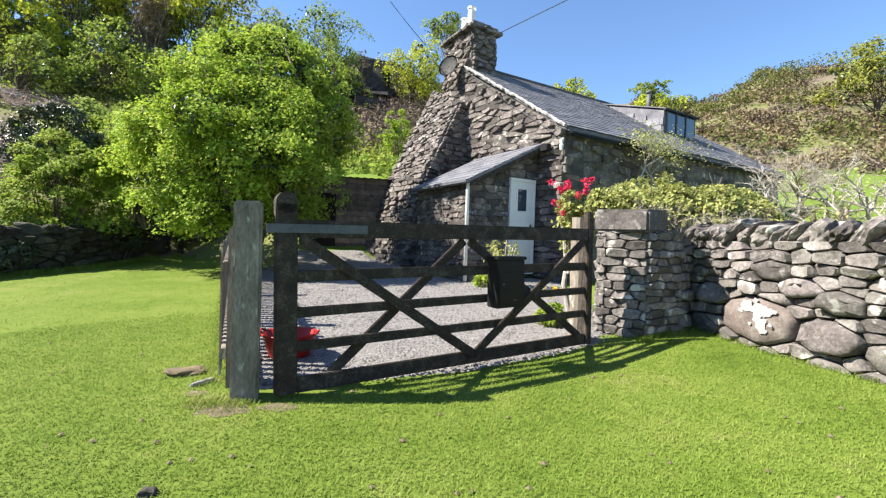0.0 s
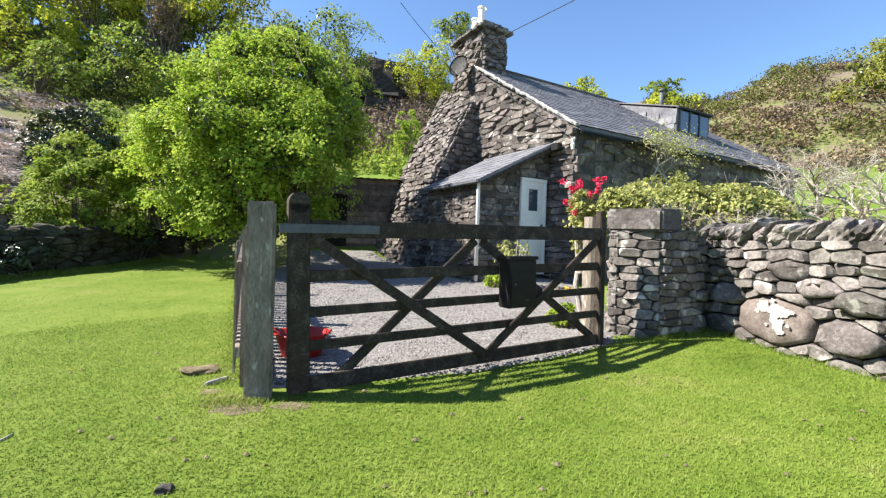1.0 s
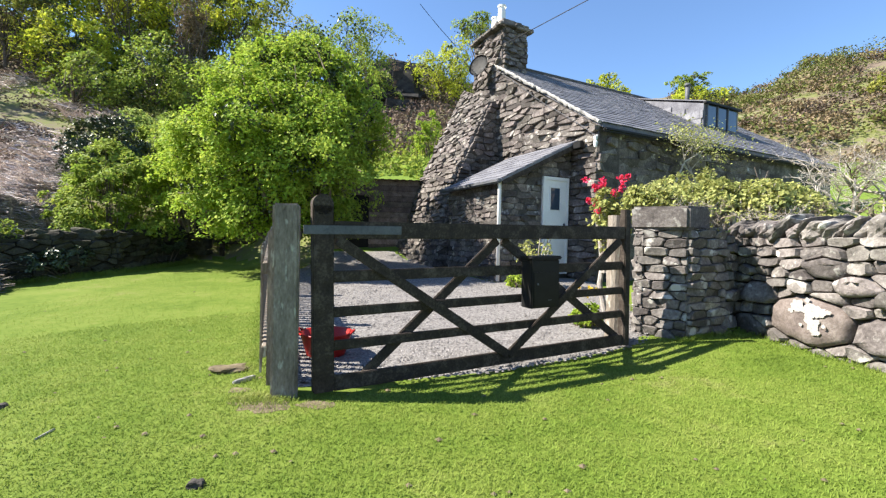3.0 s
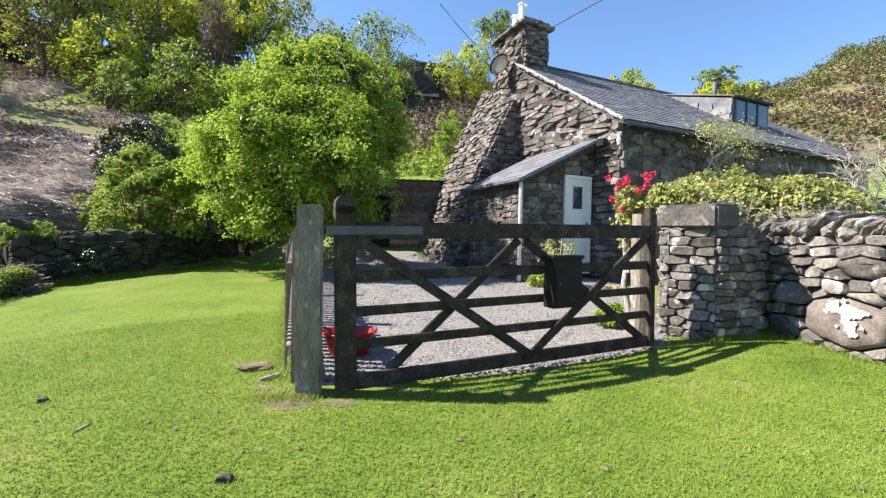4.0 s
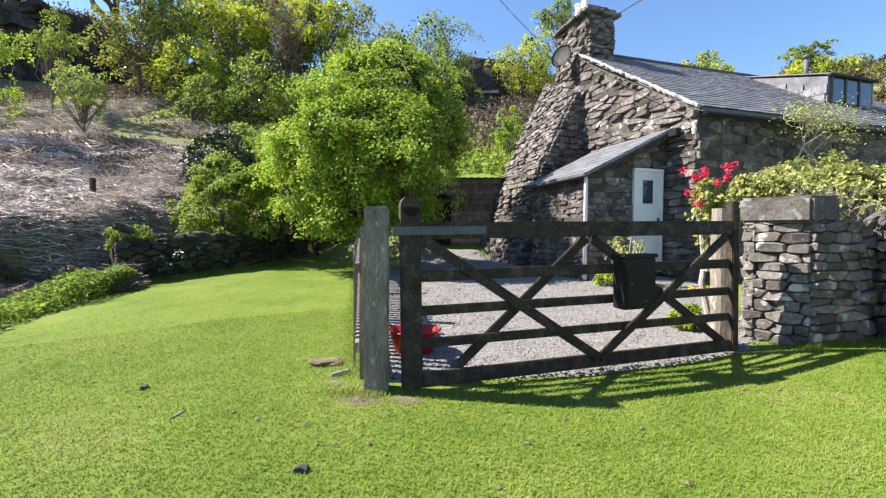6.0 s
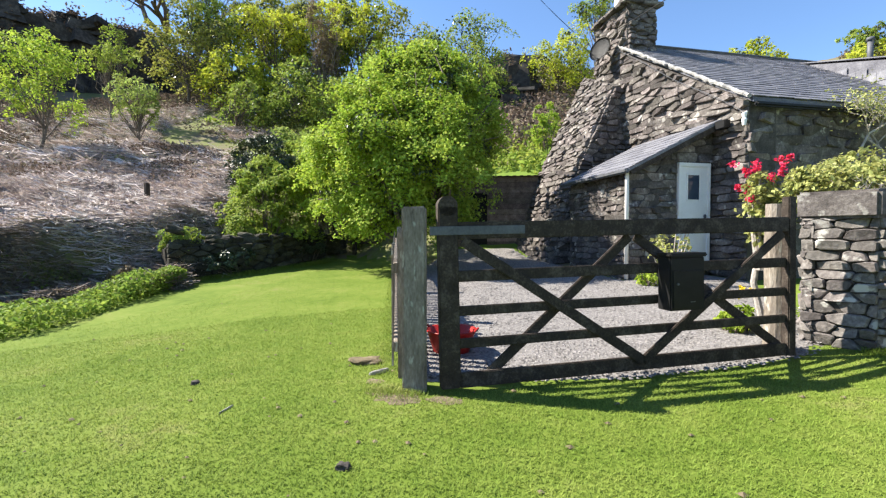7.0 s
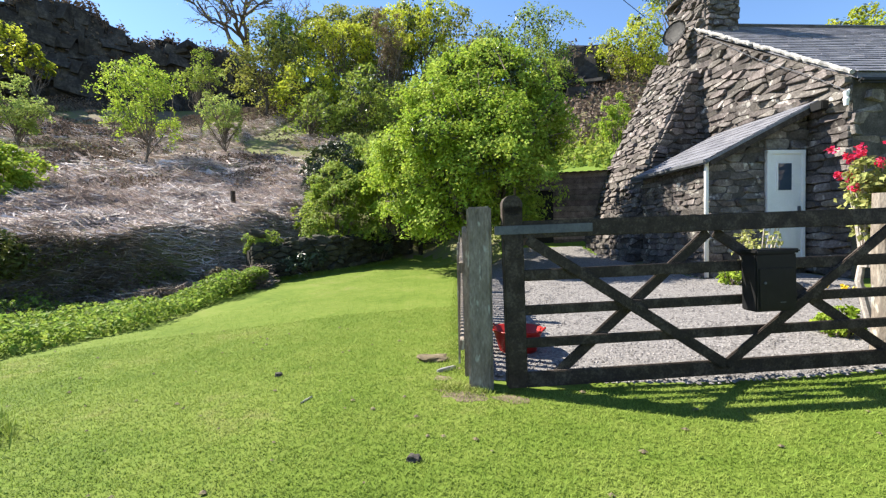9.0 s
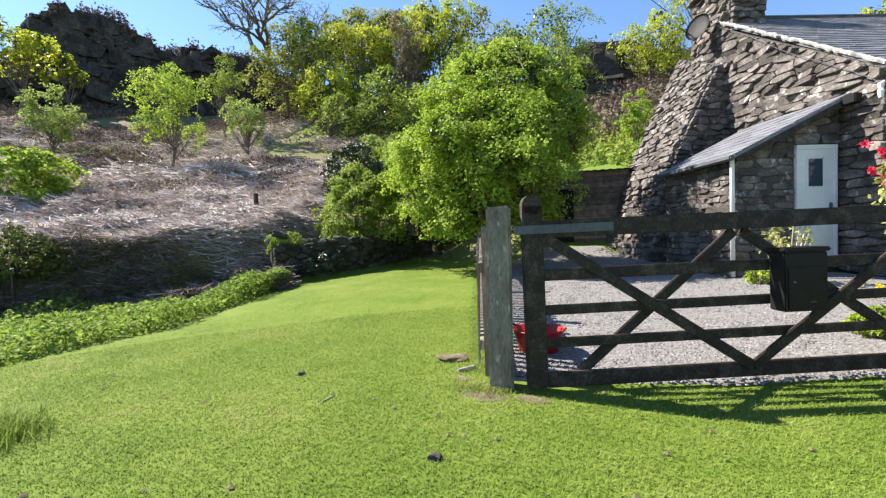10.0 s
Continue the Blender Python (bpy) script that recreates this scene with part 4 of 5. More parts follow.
while x < WL:
    t_ = rwl.uniform(0.05, 0.13)
    L_ = rwl.uniform(0.14, 0.27)
    rock("coping_stone", garden_wall, Matrix.Translation((x, rwl.uniform(0.08, 0.16), 1.2 + L_ * 0.2)) @ pose(0, 0, 0, rwl.uniform(-10, 10), min(62, max(8, 46 + rwl.normal() * 13)), rwl.uniform(-14, 14)), (t_ * 0.62, rwl.uniform(0.14, 0.22), L_ * 0.62), rwl)
    x += t_ * 1.15
    k += 1
# pale lichen on the boulder and specks elsewhere
rl = np.random.default_rng(4)
for (cx, cz), blobs in (((0.9, 0.47), 46),):
    bm = bmesh.new()
    for i, (ux, uz, ur) in enumerate(((-0.1, 0.07, 0.075), (0.02, 0.04, 0.085), (0.11, 0.03, 0.07), (0.04, -0.07, 0.075), (0.07, -0.14, 0.05), (-0.16, 0.02, 0.03), (0.19, 0.05, 0.028), (-0.06, -0.1, 0.02), (0.15, -0.08, 0.022), (0.0, 0.13, 0.03))):
        vs = []
        for q in range(40):
            a = 2 * math.pi * q / 40
            r_ = ur * (0.85 + 0.45 * noise.noise((math.cos(a) * 1.6 + i * 7, math.sin(a) * 1.6, 1)) + 0.22 * noise.noise((math.cos(a) * 5 + i, math.sin(a) * 5, 3)))
            vs.append(bm.verts.new((cx + ux + r_ * math.cos(a), -0.072 - i * 0.0003, cz + uz + r_ * 0.9 * math.sin(a))))
        bm.faces.new(vs)
    patch = part("lichen_patch", bm, LICHEN, garden_wall, "white crusty lichen patch")

# pier beside the gate
pier = thing("stone_pier", "squat dry-stone gate pier under a large slab", "pier")
P0, P1, P2 = Vector((1.77, 5.06, 0)), Vector((2.18, 4.7, 0)), Vector((2.7, 4.98, 0))
P3 = P0 + (P2 - P1)
bm = bmesh.new()
inn = [(p * 0.94 + (P0 + P1 + P2 + P3) / 4 * 0.06) for p in (P0, P1, P2, P3)]
lo, hi = [bm.verts.new((p.x, p.y, -0.1)) for p in inn], [bm.verts.new((p.x, p.y, 1.2)) for p in inn]
for i in range(4):
    bm.faces.new((lo[i], lo[(i + 1) % 4], hi[(i + 1) % 4], hi[i]))
bm.faces.new(hi)
part("core", bm, MORTAR, pier)
face_from(pier, [P0 + Vector((0, 0, 0.0)), P1 + Vector((0, 0, 0.0)), P1 + Vector((0, 0, 1.25)), P0 + Vector((0, 0, 1.25))], 0.22, 0.08, rwl, depth=0.1, bulge=0.024, gap=0.007, stretch=2.6)
face_from(pier, [P1 + Vector((0, 0, 0.0)), P2 + Vector((0, 0, 0.0)), P2 + Vector((0, 0, 1.25)), P1 + Vector((0, 0, 1.25))], 0.24, 0.09, rwl, depth=0.1, bulge=0.026, gap=0.007, stretch=2.5)
face_from(pier, [P3, P0, P0 + Vector((0, 0, 1.25)), P3 + Vector((0, 0, 1.25))], 0.3, 0.11, rwl, depth=0.1, bulge=0.03)
d1, d2 = (P1 - P0), (P2 - P1)
cm = Matrix((d1.normalized(), d2.normalized(), Vector((0, 0, 1)))).transposed().to_4x4()
cm.translation = P0
ob = onebox("cap_slab", (-0.03, d1.length + 0.03, -0.03, d2.length * 0.8, 1.245, 1.49), STONE, pier, 0.025, label="broad flat cap slab", rough=0.05, rng=rw)
ob.matrix_basis = cm
# short return between pier and wall
wall_return = tagged(new("wall_return"), "shaded dry-stone wall between pier and garden wall", "wall", kind="structure")
face_from(wall_return, [P2, W0 + Vector((0.02, 0.05, 0)), W0 + Vector((0.02, 0.05, 1.2)), P2 + Vector((0, 0, 1.2))], 0.26, 0.12, rwl, depth=0.1, bulge=0.04)
bm = bmesh.new()
beam(bm, P2 + Vector((-0.1, 0.12, 0.55)), W0 + Vector((0.2, 0.15, 0.55)), 0.1, 1.3, bevel=0)
part("core", bm, MORTAR, wall_return)

# low wall and pillar at the lawn's end
field_wall = tagged(new("field_wall"), "low mossy dry-stone wall in shade at the lawn's edge", "wall", kind="structure")
rfw = np.random.default_rng(44)
pts = [Vector((-9.5, 7.75, 0)), Vector((-8.35, 9.9, 0)), Vector((-8.25, 12.3, 0))]
for a, b in zip(pts, pts[1:]):
    za, zb = ground_z(a.x, a.y), ground_z(b.x, b.y)
    face_from(field_wall, [a + Vector((0, 0, za - 0.05)), b + Vector((0, 0, zb - 0.05)), b + Vector((0, 0, zb + 0.75)), a + Vector((0, 0, za + 0.95))], 0.42, 0.14, rfw, depth=0.15, bulge=0.06, gap=0.007, material=MOSSY_SHADED)
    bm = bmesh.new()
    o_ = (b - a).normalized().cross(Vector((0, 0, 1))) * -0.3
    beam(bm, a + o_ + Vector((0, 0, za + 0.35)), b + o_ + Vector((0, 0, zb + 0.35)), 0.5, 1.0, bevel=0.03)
    part("core", bm, MOSSY_SHADED, field_wall)
for i in range(26):
    f = rfw.random()
    a = pts[0].lerp(pts[1], f) if i < 18 else pts[1].lerp(pts[2], f)
    s = rfw.uniform(0.16, 0.38)
    rock("top_stone", field_wall, Matrix.Translation((a.x - 0.2, a.y + 0.1, ground_z(a.x, a.y) + 0.9 + (0.35 if f < 0.12 and i < 18 else 0))) @ pose(0, 0, 0, rfw.uniform(-15, 15), rfw.uniform(-15, 15), rfw.uniform(0, 180)), (s * 0.8, s * 0.5, s * 0.35), rfw, MOSSY_SHADED)
pillar = thing("stone_pillar", "tall narrow rough stone gate pillar in shade", "pillar", "", Matrix.Translation((-8.15, 12.75, ground_z(-8.15, 12.75))))
for i in range(11):
    bm = bmesh.new()
    box(bm, -0.3, 0.3, -0.26, 0.26, i * 0.145, i * 0.145 + 0.14, 0.025, None, 0.07, rw)
    part("stone", bm, MOSSY_SHADED, pillar).matrix_basis = pose(0, 0, 0, 0, 0, rfw.uniform(-8, 8))
rail_fence = thing("rail_fence", "dark old wooden rail fence beside the pillar", "fence", "", Matrix.Translation((-7.7, 13.1, ground_z(-7.2, 13.2))))
for zz in (0.25, 0.6, 0.95):
    bm = bmesh.new()
    beam(bm, (-0.1, 0, zz), (3.0, 0.9, zz + 0.12), 0.05, 0.11)
    part("rail", bm, OLDWOOD, rail_fence)
for q in (0.05, 2.9):
    onebox("post", (q - 0.06, q + 0.06, q * 0.3 - 0.06, q * 0.3 + 0.06, -0.2, 1.3), OLDWOOD, rail_fence, 0.01)
bank_post = thing("fence_post", "small weathered fence post on the bracken bank", "post", "", Matrix.Translation((-12.72, 9.76, ground_z(-12.72, 9.76))))
onebox("shaft", (-0.06, 0.06, -0.06, 0.06, -0.2, 0.75), OLDWOOD, bank_post, 0.015)


# ---- crag ----
def crag(name, label, a0, a1, d0, z0, z1, seed, blocks=300, left=0.1, right=0.25, skyline=None):
    """A broken cliff across azimuths a0..a1 at d0, from z0 up to z1: a rough sheet and the blocks that jut from it."""
    rng = np.random.default_rng(seed)
    nu, nv = 90, 30
    V, F = [], []

    def top(u):
        if skyline:
            return float(np.interp(a0 + (a1 - a0) * u, *zip(*skyline))) + 0.5 * round(3 * noise.noise((u * 26, seed, 0))) + 0.3 * noise.noise((u * 60, seed, 3))
        return z0 + (z1 - z0) * (0.4 + 0.6 * smooth01(u / left) * smooth01((1 - u) / right)) + 1.3 * noise.noise((u * 8, seed, 0)) + 0.5 * noise.noise((u * 24, seed, 3))

    def spot(u, z, f):
        return radians(a0 + (a1 - a0) * u), d0 + f * 2.0 + 2.2 * noise.noise((u * 8, z * 0.2, seed)) + 0.9 * noise.noise((u * 24, z * 0.5, seed))

    for i in range(nu):
        u = i / (nu - 1)
        for j in range(nv):
            v = j / (nv - 1)
            f = min(1.0, v / 0.75)
            z = z0 + (top(u) - z0) * f - max(0.0, v - 0.75) * 12
            a, d = spot(u, z, f)
            d += max(0.0, v - 0.75) * 40
            V.append((d * math.sin(a), d * math.cos(a), z))
    for i in range(nu - 1):
        for j in range(nv - 1):
            F.append((i * nv + j, (i + 1) * nv + j, (i + 1) * nv + j + 1, i * nv + j + 1))
    ob = tagged(new(name), label, "cliff")
    part("rock_face", (V, F), ROCK, ob)
    bm = bmesh.new()
    for k in range(blocks):
        u, f = rng.random(), rng.random() ** 0.8 * 0.96
        z = z0 + (top(u) - z0) * f
        a, d = spot(u, z, f)
        w, h, t = rng.uniform(0.3, 1.6), rng.uniform(0.2, 0.9), rng.uniform(0.5, 1.4)
        m = Matrix.Translation((d * math.sin(a), d * math.cos(a), z - h * 0.6)) @ pose(0, 0, 0, rng.normal() * 6, rng.normal() * 7, -math.degrees(a) + rng.normal() * 16)
        box(bm, -w, w, -t, t, -h, h, 0.0, m, 0.5, rw)
    part("rock_block", bm, ROCK, ob, "jutting dark rock blocks")["kind"] = "stuff"
    n = blocks * 14
    pts = []
    for k in range(n):
        u = rng.random()
        if k % 3 == 0:
            f = 0.25 + 0.75 * rng.random()
            if noise.noise((u * 16, f * 4, seed)) < -0.05:
                continue
            z = z0 + (top(u) - z0) * f
            a, d = spot(u, z, f)
            d -= rng.random() * 1.6
        else:
            z = top(u) + rng.normal() * 0.4 - 0.2
            a, d = spot(u, top(u), 1.0)
            d += rng.random() * 4 - 1.2
        pts.append((d * math.sin(a), d * math.cos(a), z))
    part("heather_crest", leaves(np.array(pts), 0.35, rng, 0.4, 1.8), HEATH, ob, "dark heather along the cliff top")["kind"] = "stuff"
    return ob


crag("crag", "dark broken rock crag above the hillside", -77, -38, 55, 10.0, 23.0, 3, 1100,
     skyline=((-77, 16), (-73, 18.2), (-72.2, 21.6), (-70.5, 23.4), (-68.7, 24.3), (-66, 24.6), (-64.4, 24.0), (-63.4, 22.3), (-58, 22.4), (-52, 22.2), (-46, 20), (-38, 15)))
crag("crag", "dark rock outcrop above the cottage", -16, -2, 46, 12, 19.6, 12, 260, 0.3, 0.35)
crag("crag", "dark rock face on the slope behind the shed", -13.5, -7.6, 31.5, 7.0, 13.0, 21, 120, 0.3, 0.3)
# dark ledge added under the wood, standing in for its deep shade
crag("crag", "dark ledge added to close gaps under the hillside wood", -44, -22, 50, 11, 17.0, 22, 260, 0.3, 0.3)


# ---- trees and shrubs ----
def on_ground(x, y):
    return (x, y, ground_z(x, y))


def polar(az, d):
    return d * math.sin(radians(az)), d * math.cos(radians(az))


def crown_lobes(at, toward, rows):
    """Lobes given as (across, along, height, three radii) about a spot, across and along the direction toward."""
    a = radians(toward)
    return np.array([(at[0] + u * math.cos(a) + v * math.sin(a), at[1] - u * math.sin(a) + v * math.cos(a), z, rx, ry, rz) for u, v, z, rx, ry, rz in rows])


tree("spreading_tree", "round bushy tree in bright fresh spring leaf", on_ground(-4.45, 10.1), 3.4,
     crown_lobes((-4.45, 10.1), -23.5, ((0.1, 0, 3.6, 1.6, 1.5, 1.45), (-1.2, -0.2, 2.9, 1.1, 1.1, 0.8), (1.35, 0.1, 3.95, 1.0, 1.1, 0.7), (0.35, 0.1, 5.0, 1.1, 1.1, 0.75), (-0.7, 0.1, 4.3, 1.05, 1.0, 0.7),
                                        (1.2, -0.1, 4.8, 0.85, 0.9, 0.6), (-0.4, -1.0, 2.4, 1.1, 0.8, 0.7), (0.8, -0.8, 2.75, 1.0, 0.8, 0.6), (-1.55, 0.1, 2.1, 0.75, 0.8, 0.45), (0.6, 0.4, 5.6, 0.6, 0.6, 0.4),
                                        (-0.3, -0.6, 1.75, 1.1, 0.9, 0.45), (1.7, 0.2, 3.3, 0.7, 0.7, 0.45), (-1.75, -0.1, 3.3, 0.6, 0.6, 0.45), (0.6, -0.2, 2.0, 0.9, 0.9, 0.5), (-0.4, 0.3, 5.2, 0.6, 0.6, 0.45), (0.3, -0.9, 3.9, 0.9, 0.7, 0.55), (1.0, 0.2, 5.3, 0.5, 0.5, 0.4), (1.9, 0.1, 4.2, 0.5, 0.5, 0.35), (0.3, -1.6, 2.7, 1.2, 0.7, 0.7), (-0.2, 0.3, 1.5, 1.3, 1.2, 0.4), (0.9, 0.2, 1.8, 1.0, 1.0, 0.5), (-0.7, -1.5, 3.3, 0.9, 0.7, 0.6), (0.9, -1.3, 3.5, 0.8, 0.7, 0.55))),
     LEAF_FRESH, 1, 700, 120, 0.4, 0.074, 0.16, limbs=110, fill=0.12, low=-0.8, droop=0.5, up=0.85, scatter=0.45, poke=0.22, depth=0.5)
SPREAD = (
    # name, label, azimuth, distance, crown height, radii, leaf, leaves, size, clumps
    ("birch", "slender young birch with airy fresh leaves", -61.0, 27, 8.1, (2.1, 2.0, 2.7), LEAF_FRESH, 5200, 0.15, 110),
    ("birch", "small pale birch on the bracken slope", -53.2, 30, 8.8, (1.3, 1.25, 2.3), LEAF_PALE, 3000, 0.14, 70),
    ("birch", "pale young birch below the crag", -70.8, 32, 8.2, (1.5, 1.5, 2.1), LEAF_PALE, 3600, 0.15, 80),
    ("birch", "thin grey-green birch against the cliff", -55.5, 37, 13.0, (1.6, 1.6, 2.6), LEAF_MID, 2600, 0.16, 60),
    ("oak", "yellow-green oak growing on the crag", -73.0, 50, 17.6, (3.0, 2.5, 2.0), LEAF_YELLOW, 2600, 0.3, 60),
    ("oak", "small yellow-green oak on the crag", -69.3, 49, 15.8, (1.2, 1.2, 1.5), LEAF_YELLOW, 1200, 0.26, 30),
    ("oak", "olive-green oak on the upper slope", -48.5, 41, 15.6, (3.2, 3.0, 3.6), LEAF_OLIVE, 6500, 0.24, 120),
    ("oak", "yellow-green oak coming into leaf", -42.6, 38, 13.6, (3.0, 2.8, 3.4), LEAF_YELLOW, 7500, 0.22, 130),
    ("oak", "tall yellow-green oak on the ridge", -39.0, 41, 18.6, (3.4, 3.0, 2.6), LEAF_YELLOW, 7000, 0.23, 130),
    ("oak", "dark green oak in the wood", -45.5, 44, 19.0, (3.0, 3.0, 2.6), LEAF_MID, 5000, 0.25, 100),
    ("oak", "yellow-green oak behind the spreading tree", -29.5, 40, 18.6, (3.2, 3.0, 3.0), LEAF_YELLOW, 6000, 0.23, 120),
    ("larch", "tall bare brownish tree coming into leaf", -33.8, 37, 16.2, (1.7, 1.6, 4.2), LEAF_BROWN, 1700, 0.16, 120),
    ("oak", "mid-green tree at the wood's foot", -37.0, 33, 10.5, (2.8, 2.6, 3.0), LEAF_MID, 6000, 0.2, 110),
    ("oak", "dark tree in the wood below the ridge", -26.0, 36, 13.5, (3.2, 3.0, 3.4), LEAF_MID, 6500, 0.22, 110),
    ("ash", "grey-green tree on the ridge line", -17.0, 40, 17.6, (4.0, 3.0, 2.6), LEAF_MID, 6500, 0.22, 120),
    ("ash", "mid-green tree behind the shed", -13.5, 31, 11.0, (2.6, 2.4, 2.4), LEAF_MID, 5000, 0.2, 90),
    ("maple", "bright yellow-green tree behind the chimney", -4.6, 33, 13.3, (2.35, 2.3, 2.7), LEAF_YELLOW, 9000, 0.17, 150),
    ("ash", "thin grey tree on the skyline", -0.3, 46, 22.6, (2.2, 2.0, 1.5), LEAF_MID, 1800, 0.22, 50),
    ("maple", "yellow-green tree beyond the roof ridge", 15.4, 40, 13.9, (2.1, 2.0, 1.5), LEAF_YELLOW, 3200, 0.2, 60),
    ("pine", "small dark green tree on the far skyline", 24.6, 46, 15.6, (1.5, 1.4, 1.3), LEAF_MID, 2600, 0.2, 50),
    ("oak", "yellow-green tree below the far skyline", 25.2, 42, 13.0, (2.6, 2.0, 1.2), LEAF_YELLOW, 2600, 0.22, 50),
    ("oak", "dark green woodland oak on the ridge", -41.5, 47, 20.6, (3.4, 3.0, 3.2), LEAF_OLIVE, 5000, 0.26, 110),
    ("oak", "tall green oak in the wood", -35.5, 44, 20.0, (3.4, 3.0, 3.4), LEAF_OLIVE, 5500, 0.25, 120),
    ("oak", "tall yellow-green oak in the wood", -31.5, 43, 20.2, (3.0, 2.8, 3.2), LEAF_YELLOW, 5000, 0.25, 110),
    ("oak", "dark green oak above the slope", -24.5, 43, 19.2, (3.2, 2.8, 2.8), LEAF_OLIVE, 5000, 0.25, 100),
    ("oak", "mid-green tree on the wooded slope", -43.5, 34, 9.6, (2.4, 2.2, 2.4), LEAF_MID, 4200, 0.2, 80),
    ("oak", "mid-green tree on the wooded slope", -30.5, 32, 9.5, (2.6, 2.2, 2.8), LEAF_MID, 4500, 0.2, 80),
    ("oak", "dark green oak deep in the wood", -33.5, 42, 15.4, (3.4, 2.8, 3.4), LEAF_MID, 6500, 0.24, 120),
    ("oak", "dark green oak deep in the wood", -38.5, 43, 15.2, (3.4, 2.8, 3.2), LEAF_MID, 6500, 0.24, 120),
    ("oak", "dark green oak deep in the wood", -29.0, 43, 15.0, (3.2, 2.8, 3.2), LEAF_MID, 6000, 0.24, 110),
    ("oak", "olive-green tree on the far hillside", 44.0, 36, 11.6, (2.6, 2.4, 1.9), LEAF_OLIVE, 3600, 0.22, 70),
)
for i, (nm, lb, az, d, cz, rad, lm, nl, sz, cl) in enumerate(SPREAD):
    x, y = polar(az, d)
    g = min(ground_z(x, y), cz - rad[2] * 0.75)
    airy = nm in ("birch", "larch")
    lb_ = lobes_of((x, y, cz), [r * (1.0 if airy else 1.1) for r in rad], 11, np.random.default_rng(900 + i), 0.72, (0.2, 0.36) if airy else (0.28, 0.5))
    tree(nm, lb, (x, y, g), (cz - g) * 1.05, lb_, lm, 50 + i, int(cl * (2.0 if airy else 1.15)), 30 if airy else 46, rad[0] * (0.2 if airy else 0.25), sz * (0.75 if airy else 0.85), 0.05 + 0.006 * (cz - g) + (0.04 if nm != "birch" else 0),
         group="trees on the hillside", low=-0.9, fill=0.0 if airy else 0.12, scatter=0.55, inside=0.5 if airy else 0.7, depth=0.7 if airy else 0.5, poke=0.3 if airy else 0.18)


def bare_paths(base, height, spread, rng, levels=4, r0=0.04, lean=(0, 0), stems=2):
    """Forking bare branches."""
    paths, tips = [], []

    def grow(p, d, length, r, lv):
        q = p + d * length
        m = p.lerp(q, 0.5) + Vector((rng.normal(), rng.normal(), rng.normal())) * length * 0.09
        paths.append([(tuple(p), r), (tuple(m), r * 0.8), (tuple(q), r * 0.6)])
        if lv == 0:
            tips.append(q)
            return
        for _ in range(rng.integers(2, 5)):
            e = (d + Vector((rng.normal() * spread, rng.normal() * spread, rng.normal() * spread * 0.6 + 0.1))).normalized()
            grow(m.lerp(q, rng.random()), e, length * rng.uniform(0.55, 0.85), r * 0.58, lv - 1)

    for _ in range(stems):
        grow(Vector(base), Vector((rng.normal() * 0.18 * stems + lean[0], rng.normal() * 0.18 * stems + lean[1], 1)).normalized(), height * 0.36, r0, levels)
    return paths, tips


def bare_tree(name, label, base, height, spread, seed, bark, levels=4, r0=0.04, leaf=None, nleaf=0, size=0.06, seg=4, lean=(0, 0), category="shrub", stems=2):
    rng = np.random.default_rng(seed)
    ob = thing(name, label, category, "", Matrix.Translation(base))
    paths, tips = bare_paths((0, 0, -0.1), height, spread, rng, levels, r0, lean, stems)
    part("branch_crown", tube_arrays(paths, seg), bark, ob)
    if leaf:
        T = np.array([tuple(t) for t in tips])
        pts = T[rng.integers(0, len(T), nleaf)] + rng.normal(size=(nleaf, 3)) * height * 0.04
        part("foliage", leaves(pts, size, rng), leaf, ob)
    return ob


x, y = polar(-50.4, 50)
bare_tree("bare_oak", "dark bare-branched oak on the skyline", (x, y, 19.6), 11.5, 0.62, 77, BARK, 5, 0.26, LEAF_OLIVE, 900, 0.22, category="tree", stems=5)
for i, (az, d, h, sp, bk, lean) in enumerate(((38.9, 8.5, 1.75, 0.6, PALEBARK, (-0.25, 0)), (43.6, 8.0, 1.7, 0.6, BARK, (-0.5, 0)), (46.5, 7.6, 2.0, 0.6, PALEBARK, (-0.2, 0)), (35.0, 11.0, 2.0, 0.65, PALEBARK, (0, 0)), (41.0, 13.5, 3.0, 0.7, PALEBARK, (0, 0)), (43.0, 13.0, 3.3, 0.75, PALEBARK, (0, 0)), (45.0, 13.2, 3.3, 0.75, TWIG, (0, 0)), (37.5, 14.0, 2.6, 0.7, TWIG, (0, 0)))):
    x, y = polar(az, d)
    bare_tree("bare_shrub", "pale lichened bare-branched garden tree behind the wall", (x, y, ground_z(x, y)), h, sp, 200 + i, bk, 4 if d < 10 else 5, 0.055 if d < 10 else 0.05, LEAF_HEDGE, 130 if d < 10 else 60, 0.05, 5, lean)
x, y = polar(33.3, 8.0)
bare_tree("bare_shrub", "thin bare shrub against the cottage eaves", (x, y, ground_z(x, y)), 1.9, 0.6, 231, TWIG, 4, 0.035, LEAF_HEDGE, 120, 0.05)

bush("shrub", "mid-green mixed shrub behind the low wall", (-9.4, 10.9, 2.15), (1.9, 1.4, 1.25), LEAF_MID, 301, 15000, 0.085, 150, 0.22)
bush("shrub", "mid-green bushy shrub near the pillar", (-9.0, 12.9, 2.9), (1.6, 1.5, 1.7), LEAF_MID, 302, 13000, 0.09, 140, 0.22)
bush("holly", "dark glossy holly bush above the low wall", (-10.0, 11.7, 3.6), (1.5, 1.2, 1.4), LEAF_DARK, 303, 11000, 0.075, 170, 0.18)
bush("shrub", "pale green shrub on the slope behind the wall", (-11.0, 14.2, 4.0), (1.8, 1.5, 1.4), LEAF_PALE, 304, 7000, 0.11, 90, 0.25)
